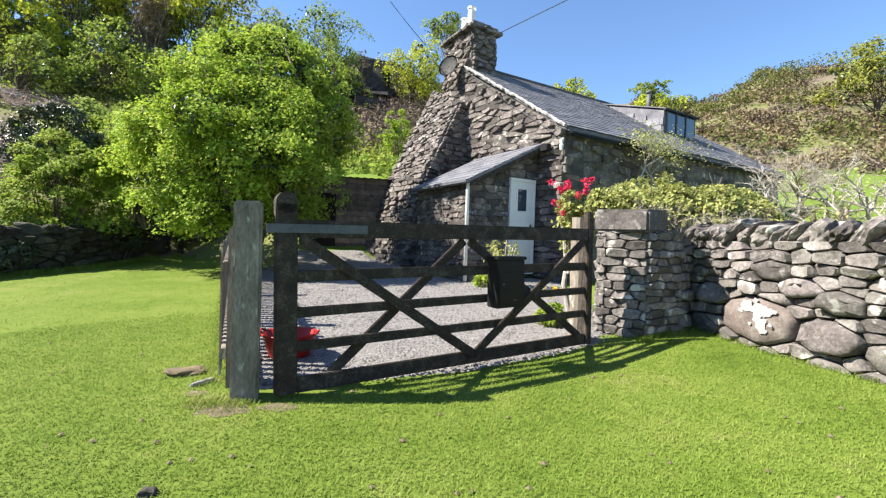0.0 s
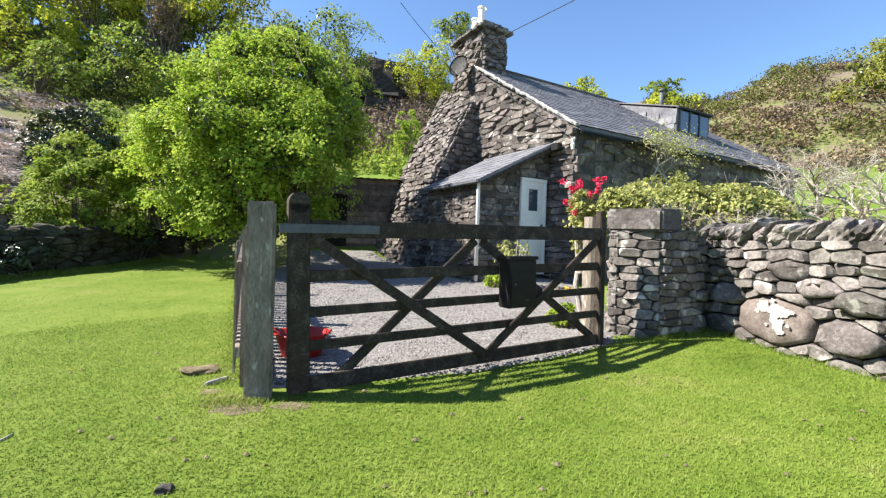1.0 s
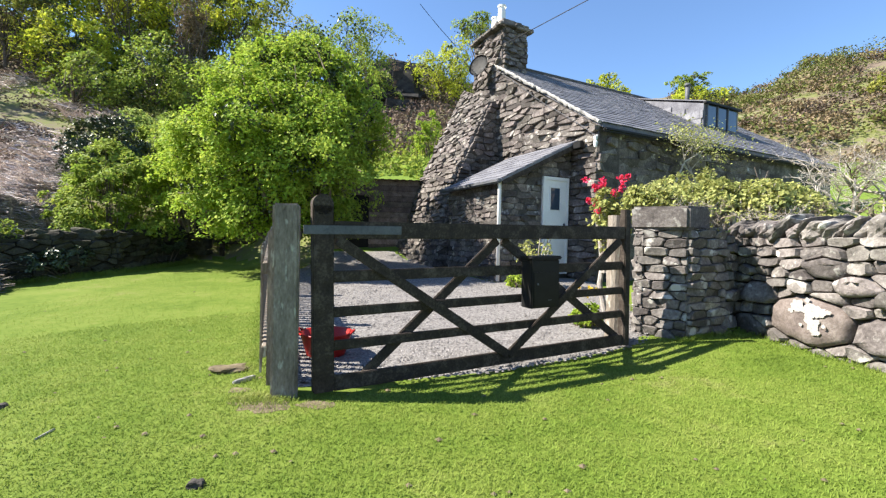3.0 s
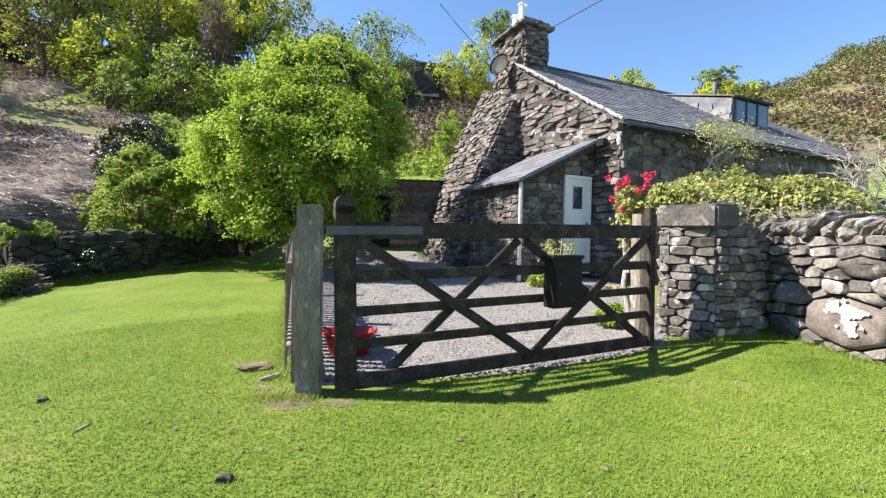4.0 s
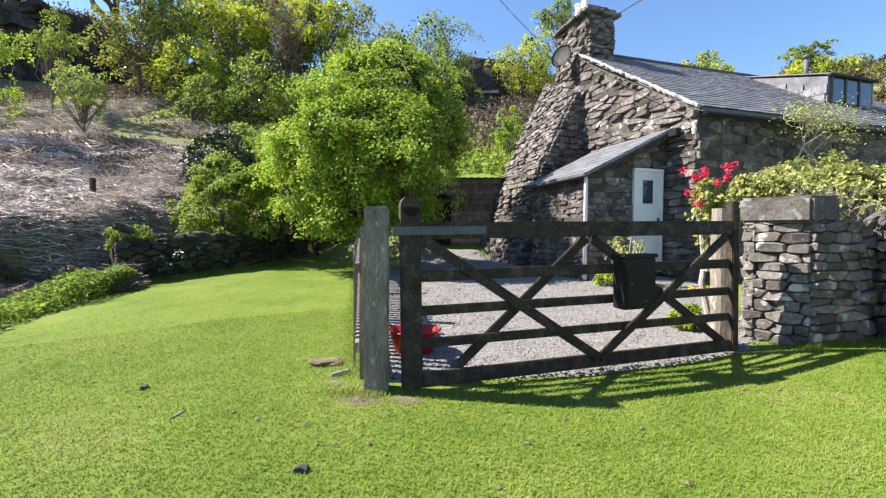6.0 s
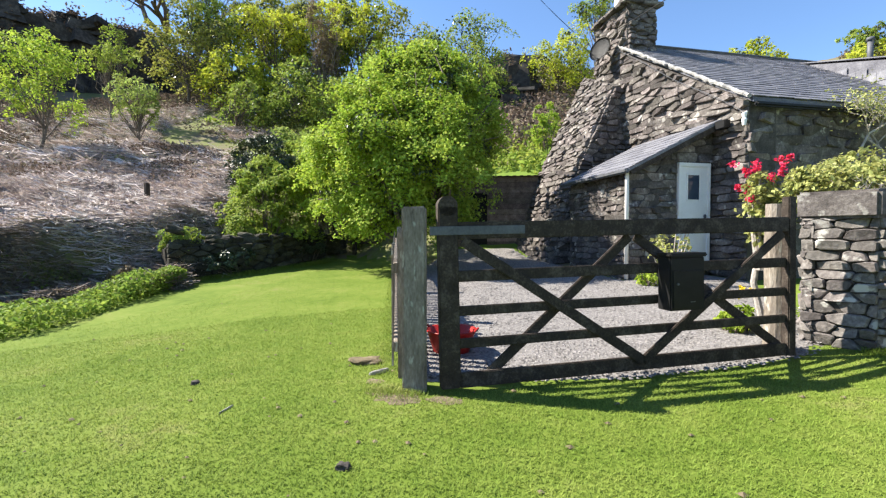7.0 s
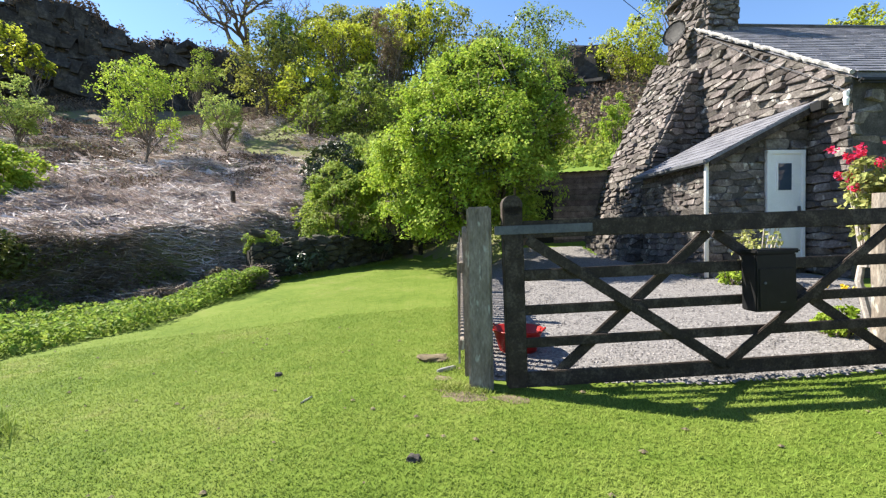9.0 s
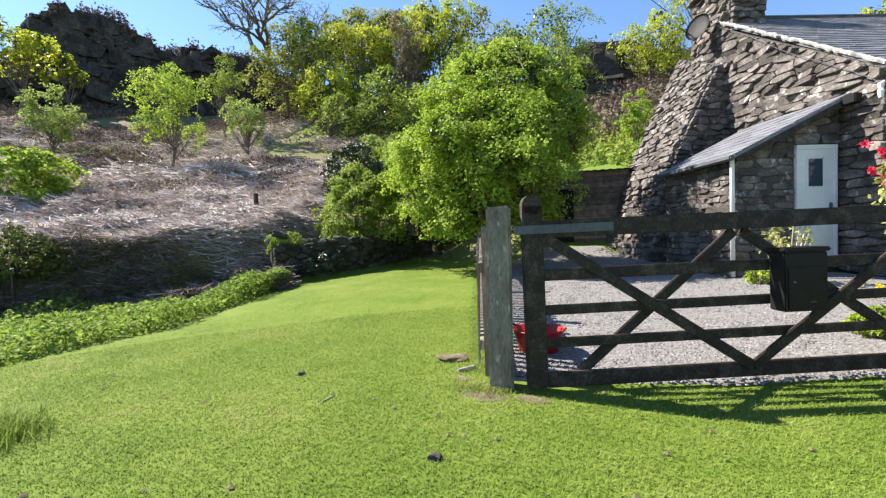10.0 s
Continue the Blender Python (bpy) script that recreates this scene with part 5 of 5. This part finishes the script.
bush("shrub", "green shrub behind the spreading tree", (-7.6, 15.0, 3.2), (1.8, 1.5, 2.0), LEAF_MID, 305, 11000, 0.1, 120, 0.25)
bush("shrub", "shaded green shrub beyond the fence rails", (-5.2, 14.6, 2.0), (1.7, 1.2, 1.4), LEAF_MID, 306, 7000, 0.1, 80, 0.2)
bush("shrub", "bright green rounded bush on the slope", (-17.4, 5.4, 3.0), (1.5, 1.5, 1.35), LEAF_FRESH, 307, 9000, 0.12, 90, 0.25)
bush("bramble", "dark tangled bramble on the bank", (-11.6, 3.3, 0.75), (1.1, 1.1, 0.7), GORSE, 308, 6500, 0.08, 90, 0.18)
bush("bramble", "dark bramble hanging over the bank", (-11.6, 5.2, 0.35), (0.7, 1.3, 0.5), LEAF_DARK, 309, 3500, 0.07, 60, 0.16)
bush("ivy", "green ivy over the wall's corner stones", (-9.55, 8.3, 0.95), (0.45, 0.6, 0.5), LEAF_MID, 310, 2600, 0.06, 50, 0.1)
bush("ivy", "ivy trailing over the low wall top", (-8.8, 10.2, 0.95), (0.45, 0.9, 0.3), LEAF_MID, 311, 2200, 0.06, 50, 0.1)
bush("shrub", "bright green bush on the slope behind the buttress", (-2.1, 20.0, 5.6), (0.95, 0.9, 1.1), LEAF_FRESH, 312, 3000, 0.09, 50, 0.16)
bush("shrub", "fresh green shrub beside the spreading tree", (-7.3, 11.3, 2.9), (1.25, 1.1, 1.5), LEAF_FRESH, 320, 12000, 0.08, 120, 0.18)
bush("bramble", "dark bramble sprawling over the low wall", (-8.75, 9.4, 0.62), (0.4, 1.1, 0.42), LEAF_DARK, 315, 3200, 0.06, 70, 0.1)
bush("bramble", "dark ivy mass on the shaded wall end", (-8.35, 11.5, 0.75), (0.4, 0.9, 0.42), LEAF_DARK, 316, 2600, 0.06, 60, 0.1)
bush("shrub", "low shaded shrub beside the stone pillar", (-8.0, 13.6, 1.3), (1.3, 0.7, 0.85), LEAF_MID, 317, 4200, 0.08, 60, 0.14)
bush("fern", "rust-brown dead fern at the bank's foot", (-10.0, 7.0, 0.2), (0.6, 0.4, 0.3), LEAF_BROWN, 313, 1200, 0.09, 30, 0.12)

# hedge shrubs over the garden wall
for i, (x, y, z, r) in enumerate(((2.15, 5.55, 1.52, (0.42, 0.35, 0.22)), (2.7, 5.75, 1.6, (0.5, 0.4, 0.3)), (3.25, 5.65, 1.62, (0.5, 0.4, 0.3)), (3.75, 5.6, 1.5, (0.5, 0.4, 0.26)), (3.2, 6.5, 1.75, (0.7, 0.5, 0.32)), (4.2, 6.6, 1.6, (0.7, 0.5, 0.3)))):
    bush("hedge_shrub", "yellow-green small-leaved shrub over the wall top", (x, y, z + 0.04), (r[0] * 1.05, r[1], r[2] * 1.15), LEAF_HEDGE, 330 + i, 4600, 0.05, 100, 0.09, stems=70, bark=PALEBARK, lobes=10)
for i in range(7):
    bare_tree("trailing_stem", "dry woody climber stems along the wall top", (2.15 + i * 0.28, 5.05 + 0.05 * i, 1.25), 0.6, 0.9, 350 + i, PALEBARK if i % 2 else TWIG, 4, 0.016, LEAF_HEDGE, 90, 0.04, lean=(0.2, -0.35))

# rhododendron in flower
rho = bush("rhododendron", "leggy rhododendron with crimson flowers beside the yard", (1.75, 6.05, 1.45), (0.34, 0.3, 0.5), LEAF_HEDGE, 360, 1300, 0.07, 60, 0.09, stems=30, bark=PALEBARK)
rr = np.random.default_rng(9)
part("stem", tube_arrays([[((0.05, 0, -0.95), 0.04), ((-0.06, 0.02, -0.4), 0.035), ((0.02, 0, 0.3), 0.025)], [((0.1, 0.1, -0.95), 0.03), ((0.14, 0.05, -0.3), 0.025), ((0.1, 0, 0.4), 0.015)]], 8), PALEBARK, rho)
for i in range(16):
    a, q = rr.uniform(0, 6.28), rr.uniform(0.1, 0.34)
    c = np.array([q * math.cos(a), q * math.sin(a) - 0.08, rr.uniform(0.55, 1.02)])
    part("flower", leaves(c + rr.normal(size=(26, 3)) * 0.021, 0.04, rr, 0.2, 1.2), FLOWER, rho, "crimson flower truss")

# wall climber on the cottage
cl = thing("wall_climber", "straggling pale climber under the cottage eaves", "climber", "", HOUSE @ Matrix.Translation((2.6, -0.35, 0)))
rc = np.random.default_rng(12)
paths, tips = bare_paths((0, 0, 2.4), 1.7, 0.7, rc, 4, 0.025)
part("stem", tube_arrays([[((-0.9, 0.1, 0.6), 0.03), ((-0.8, 0.1, 2.0), 0.025), ((-0.4, 0.0, 2.9), 0.02), ((0.2, 0, 3.2), 0.015)]] + paths, 5), PALEBARK, cl)
T = np.array([tuple(t) for t in tips])
pts_ = np.concatenate([T[rc.integers(0, len(T), 900)] + rc.normal(size=(900, 3)) * 0.1, rc.normal(size=(600, 3)) * np.array([0.8, 0.15, 0.22]) + np.array([0.4, -0.05, 3.45])])
part("foliage", leaves(pts_, 0.05, rc), LEAF_HEDGE, cl)

# small plants
bush("door_shrub", "thin yellow-green shrub beside the porch door", (1.15, 8.35, 0.85), (0.32, 0.28, 0.55), LEAF_HEDGE, 380, 700, 0.06, 40, 0.07, stems=30, bark=PALEBARK)
bush("green_clump", "low bright green plant clump by the porch", (0.78, 8.25, 0.38), (0.2, 0.18, 0.17), LEAF_FRESH, 381, 1300, 0.035, 40, 0.05, "plant")
pc = bush("flower_clump", "leafy clump with yellow flowers on the gravel", (1.32, 5.35, 0.22), (0.24, 0.22, 0.16), LEAF_FRESH, 382, 1500, 0.04, 50, 0.05, "plant")
for i in range(7):
    c = np.array([rr.normal() * 0.13, rr.normal() * 0.1, 0.34 + rr.uniform(0, 0.16)])
    part("flower", leaves(c + rr.normal(size=(12, 3)) * 0.012, 0.03, rr, 0.5, 1.1), YELLOW, pc, "yellow flower")

# ---- ground cover ----
rgx = np.random.default_rng(17)


def blades(n, region, length, width, rng, lean=0.5):
    """Upright grass blades: one bent strip each, of two faces."""
    xy = region(n, rng)
    z = np.array([ground_z(a, b) for a, b in xy])
    p = np.column_stack([xy, z])
    a = rng.uniform(0, 2 * np.pi, len(p))
    side = np.column_stack([np.cos(a), np.sin(a), 0 * a])
    fwd = np.column_stack([-np.sin(a), np.cos(a), 0 * a]) * rng.uniform(0.1, lean * 2, len(p))[:, None]
    L = (length * rng.uniform(0.5, 1.3, len(p)))[:, None]
    w = width * 0.5
    up = np.array([0, 0, 1.0])
    a0, a1 = p - side * w, p + side * w
    m = p + up * L * 0.6 + fwd * L * 0.35
    b0, b1 = m - side * w * 0.7, m + side * w * 0.7
    t = p + up * L * 0.9 + fwd * L
    V = np.stack([a0, a1, b1, b0, t], 1).reshape(-1, 3)
    i = np.arange(len(p))[:, None] * 5
    F = (i + np.array([[0, 1, 2, 3]])).tolist() + (i + np.array([[3, 2, 4]])).tolist()
    return V.tolist(), F


def lawn_region(n, rng):
    out = np.zeros((0, 2))
    while len(out) < n:
        d = np.where(rng.random(n) < 0.66, 6.5 * rng.random(n) ** 0.8, 13.0 * rng.random(n) ** 0.7)
        a = np.radians(np.where(rng.random(n) < 0.8, rng.uniform(-90, 65, n), rng.uniform(-180, 180, n)))
        q = np.column_stack([d * np.sin(a), d * np.cos(a)])
        ok = [not in_poly(x, y, YARD) and not (y > 3.0 and -1.3 < x < 1.2 and (y - 3.0) * 0.853 > (x + 1.0) * 0.522) and x < wall_x(y) - 0.02 and (x > -6.6 or math.hypot(x, y) < lawn_end(math.degrees(math.atan2(x, y))) - 0.5 and y > 7.6) and math.hypot(x + 1.3, y - 2.75) > 0.2 * rng.random() for x, y in q]
        out = np.concatenate([out, q[np.array(ok)]])
    return out[:n]


tagged(part("lawn_grass", blades(330000, lawn_region, 0.016, 0.0048, rgx, 1.3), BLADE), "short mown bright green lawn grass", "grass", kind="stuff")


def strip_region(n, rng):
    a, d = np.radians(rng.uniform(-84, -49, n)), rng.uniform(0, 1, n)
    az = np.degrees(a)
    near = np.interp(az, [-84, -72, -62, -49], [5.6, 6.8, 7.6, 11.4])
    q = near + d * (11.7 - near)
    return np.column_stack([q * np.sin(a), q * np.cos(a)])


xy = strip_region(26000, rgx)
P = np.column_stack([xy, [ground_z(a, b) for a, b in xy]])
hump = np.array([0.14 + 0.4 * max(0, noise.noise((a * 0.9, b * 0.9, 0)) + 0.35) for a, b in xy])
P[:, 2] += rgx.random(len(P)) * hump
tagged(part("nettles", leaves(P, 0.075, rgx, 0.6, 1.7), NETTLE), "low green nettles and weeds below the bank", "weeds", kind="stuff")


def fronds(n, a0, a1, d0, d1, length, rng, lift=0.25, patch=0.0, thin=0.022, comb=0.5):
    """Dead fronds lying combed one way in drifts, each a thin bent strip."""
    V, F = [], []
    while len(V) < n * 4:
        az, d = rng.uniform(a0, a1), d0 + (d1 - d0) * rng.random()
        x, y = polar(az, d)
        drift = noise.noise((x * 0.22, y * 0.22, 9))
        if patch and drift < patch - 0.3:
            continue
        heap = max(0.0, noise.noise((x * 0.8, y * 0.8, 31)) + 0.25)
        p = Vector((x, y, ground_z(x, y) + rng.random() * lift * (0.35 + 1.5 * heap)))
        w = radians(-az) + 2.4 * noise.noise((x * 0.35, y * 0.35, 15)) + rng.normal() * comb
        v = Vector((math.cos(w), math.sin(w), rng.normal() * 0.22 - 0.1)) * length * rng.uniform(0.5, 1.3)
        s = Vector((-math.sin(w), math.cos(w), rng.normal() * 0.6)) * length * thin
        k = len(V)
        V += [tuple(p - v * 0.5 - s), tuple(p - v * 0.5 + s), tuple(p + v * 0.5 + s * 0.4), tuple(p + v * 0.5 - s * 0.4)]
        F.append((k, k + 1, k + 2, k + 3))
    return V, F


tagged(part("dead_bracken", fronds(62000, -84, -45, 12.5, 21, 0.6, rgx, 0.34, 0.0, 0.02, 0.75), BRACKEN), "pale flattened dead bracken on the hillside", "bracken", kind="stuff")
tagged(part("upper_bracken", fronds(26000, -84, -36, 20, 40, 0.8, rgx, 0.4, 0.14, 0.03, 0.8), BRACKEN), "dead bracken higher on the slope", "bracken", kind="stuff")
tagged(part("dry_brush", fronds(15000, -84, -49, 11.0, 12.35, 0.5, rgx, 0.45, 0.0, 0.014, 1.2), TWIG), "grey dry brush and stalks along the bank", "brush", kind="stuff")


tagged(part("moss_tufts", fronds(24000, -84, -44, 13.2, 40, 0.28, rgx, 0.12, 0.16, 0.05, 1.0), LEAF_MID), "tufts of green grass among the bracken", "grass", kind="stuff")


def heather(n, a0, a1, d0, d1, size, rng, thresh, lift):
    out = []
    while len(out) < n:
        az, d = rng.uniform(a0, a1), rng.uniform(d0, d1)
        x, y = polar(az, d)
        if noise.noise((x * 0.16, y * 0.16, 4)) > thresh:
            out.append((x, y, ground_z(x, y) + rng.random() * lift))
    return leaves(np.array(out), size, rng, 0.3, 1.6)


def clumps_of(count, a0, a1, d0, d1, r0, r1, each, size, rng, rise=0.6):
    """Leaves in low rounded clumps scattered over the hill."""
    out = []
    for _ in range(count):
        x, y = polar(rng.uniform(a0, a1), rng.uniform(d0, d1))
        r = rng.uniform(r0, r1)
        g = ground_z(x, y)
        q = rng.normal(size=(each, 3))
        q /= np.linalg.norm(q, axis=1, keepdims=True)
        q *= (0.6 + 0.4 * rng.random(each))[:, None]
        out.append(np.column_stack([x + q[:, 0] * r, y + q[:, 1] * r, g + np.abs(q[:, 2]) * r * rise]))
    return leaves(np.concatenate(out), size, rng, 0.4, 1.6)


rk = np.random.default_rng(71)
tagged(part("far_scrub", clumps_of(150, 23, 62, 27, 64, 0.7, 2.2, 300, 0.2, rk), LEAF_BROWN), "brown thorn scrub clumps on the far hillside", "scrub", kind="stuff")
tagged(part("far_gorse", clumps_of(48, 24, 62, 28, 60, 1.0, 2.8, 420, 0.19, rk, 0.9), GORSE), "green gorse and bushes on the far hillside", "scrub", kind="stuff")
tagged(part("far_heather", clumps_of(110, 23, 62, 26, 64, 0.6, 1.8, 240, 0.2, rk, 0.5), HEATH), "dark heather clumps on the far hillside", "heather", kind="stuff")
tagged(part("bank_scrub", clumps_of(110, -84, -54, 11.2, 12.3, 0.2, 0.5, 80, 0.06, rk, 0.8), GORSE), "dark brambly scrub on the bank face", "scrub", kind="stuff")
tagged(part("wood_floor", clumps_of(120, -42, -18, 24, 46, 0.8, 2.2, 300, 0.17, rk, 0.7), GORSE), "dark undergrowth beneath the hillside wood", "undergrowth", kind="stuff")
tagged(part("slope_clumps", clumps_of(80, -84, -46, 20, 50, 0.4, 1.5, 220, 0.13, rk, 0.5), HEATH), "dark heather clumps on the bracken slope", "heather", kind="stuff")
tagged(part("heather", heather(22000, -84, -44, 26, 54, 0.17, rgx, 0.08, 0.5), HEATH), "dark brown heather clumps on the hill", "heather", kind="stuff")
tagged(part("hill_green", heather(9000, -44, 0, 17, 36, 0.24, rgx, 0.0, 0.6), LEAF_MID), "green undergrowth below the wood", "undergrowth", kind="stuff")


tagged(part("slope_heather", heather(16000, -27, 3, 21, 46, 0.24, np.random.default_rng(6), -0.4, 0.7), HEATH), "dark heather on the slope behind the cottage", "heather", kind="stuff")

# gravel stones lying loose
n = 14000
V, F = [], []
while len(F) < n * 6:
    x, y = rgx.uniform(-3.5, 2.4), 3.2 + 6.0 * rgx.random() ** 1.5
    if not in_poly(x, y, YARD):
        continue
    s = rgx.uniform(0.007, 0.017)
    z = ground_z(x, y) + 0.022
    k = len(V)
    w = rgx.uniform(0, 6.28)
    c, sn = math.cos(w), math.sin(w)
    for dx, dy, dz in ((1.3, 0, 0), (0, 0.9, 0.1), (-1.2, 0.1, 0), (0, -1, 0.1), (0.1, 0.1, 0.7), (0, 0, -0.5)):
        V.append((x + s * (dx * c - dy * sn), y + s * (dx * sn + dy * c), z + s * dz))
    F += [(k, k + 1, k + 4), (k + 1, k + 2, k + 4), (k + 2, k + 3, k + 4), (k + 3, k, k + 4), (k, k + 5, k + 1), (k + 2, k + 5, k + 3)]
tagged(part("loose_gravel", (V, F), PEBBLE), "loose grey gravel chippings", "gravel", kind="stuff")

# worn earth at the post's foot and litter on the lawn
bm = bmesh.new()
for cx, cy, r_ in ((-1.3, 2.78, 0.22), (-1.6, 3.02, 0.1), (-1.0, 2.84, 0.13)):
    ring = [bm.verts.new((cx + r_ * rr.uniform(0.6, 1.2) * math.cos(a), cy + r_ * 0.7 * rr.uniform(0.6, 1.2) * math.sin(a), 0)) for a in [2 * math.pi * q / 16 for q in range(16)]]
    mid_ = bm.verts.new((cx, cy, 0.012))
    for q in range(16):
        bm.faces.new((ring[q], ring[(q + 1) % 16], mid_))
for v in bm.verts:
    v.co.z += ground_z(v.co.x, v.co.y) + 0.002
tagged(part("worn_patch", bm, EARTH), "bare trodden earth at the post's foot", "ground", kind="structure")
for nm, lb, x, y, dims, m_, rz in (("flat_stone", "flat brown stone lying in the lawn", -1.9, 3.42, (0.13, 0.08, 0.03), EARTH, 30), ("bone", "pale chewed stick on the grass", -1.66, 3.2, (0.09, 0.018, 0.02), LEAD, 60), ("clod", "small dark clod on the lawn", -1.16, 1.86, (0.035, 0.025, 0.02), MORTAR, 10), ("twig", "pale dry twig on the lawn", -2.25, 2.25, (0.07, 0.005, 0.008), LICHEN, 100), ("clod", "small dark clod on the lawn", -2.9, 2.6, (0.03, 0.03, 0.02), MORTAR, 50)):
    ob = thing(nm, lb, "debris", "", Matrix.Translation((x, y, ground_z(x, y) + dims[2] * 0.5)) @ pose(0, 0, 0, 0, 0, rz))
    rock("lump", ob, Matrix.Identity(4), dims, rr, m_)
tuft = thing("grass_tuft", "long rough grass tuft at the lawn's edge", "grass", "", Matrix.Identity(4))
part("blade_tuft", blades(900, lambda n, r: np.column_stack([-3.75 + r.normal(size=n) * 0.16, 0.95 + r.normal(size=n) * 0.12]), 0.15, 0.006, rgx, 0.8), BLADE, tuft)["kind"] = "stuff"

def along(lines, spread, out):
    """Points scattered beside the given lines."""
    def region(n, rng):
        q = []
        for _ in range(n):
            a, b = lines[rng.integers(0, len(lines))]
            f = rng.random()
            q.append((a[0] + (b[0] - a[0]) * f + rng.normal() * spread + out[0], a[1] + (b[1] - a[1]) * f + rng.normal() * spread + out[1]))
        return np.array(q)
    return region


tagged(part("edge_grass", blades(5200, along([((W0.x, W0.y), (W1.x, W1.y)), ((P1.x, P1.y), (P2.x, P2.y)), ((P2.x, P2.y), (W0.x, W0.y))], 0.035, (-0.06, -0.03)), 0.055, 0.0045, rgx, 0.7), BLADE), "longer unmown grass along the wall's foot", "grass", kind="stuff")
tagged(part("fence_grass", blades(4200, along([((FA.x, FA.y), (FB.x, FB.y)), ((FA.x, FA.y), (FB.x, FB.y)), ((FA.x, FA.y), (FB.x, FB.y)), ((-1.4, 2.85), (-1.1, 2.85))], 0.06, (-0.12, 0)), 0.04, 0.0045, rgx, 0.7), BLADE), "longer dry grass along the fence", "grass", kind="stuff")
tagged(part("field_edge_grass", blades(4200, along([((-9.5, 7.75), (-8.35, 9.9)), ((-8.35, 9.9), (-8.2, 12.3))], 0.12, (0.15, -0.05)), 0.12, 0.008, rgx, 0.7), BLADE), "rough grass along the low wall's foot", "grass", kind="stuff")
V, F = [], []
spots_ = lawn_region(260, rgx)
for sx, sy in spots_:
    s = rgx.uniform(0.006, 0.02)
    z = ground_z(sx, sy) + 0.008
    k = len(V)
    for dx, dy, dz in ((1.2, 0, 0), (0, 0.9, 0), (-1.1, 0.1, 0), (0, -1, 0), (0.1, 0.1, 0.6)):
        V.append((sx + s * dx * rgx.uniform(0.7, 1.3), sy + s * dy * rgx.uniform(0.7, 1.3), z + s * dz))
    F += [(k, k + 1, k + 4), (k + 1, k + 2, k + 4), (k + 2, k + 3, k + 4), (k + 3, k, k + 4)]
tagged(part("worm_casts", (V, F), EARTH), "small earthy worm casts dotted over the lawn", "litter", kind="stuff")

# overhead cables
for a, b in (((0.48, 12.36, 6.36), (9.0, 3.7, 7.48)), ((-3.9, 29.8, 16.9), (-1.5, 31, 14.6))):
    a, b = Vector(a), Vector(b)
    cab = thing("cable", "thin black overhead cable", "cable")
    part("wire", tube_arrays([[(tuple(a.lerp(b, f / 8) - Vector((0, 0, 0.06 * math.sin(math.pi * f / 8)))), 0.011 if a.y < 20 else 0.02) for f in range(9)]], 6), BLACK, cab)
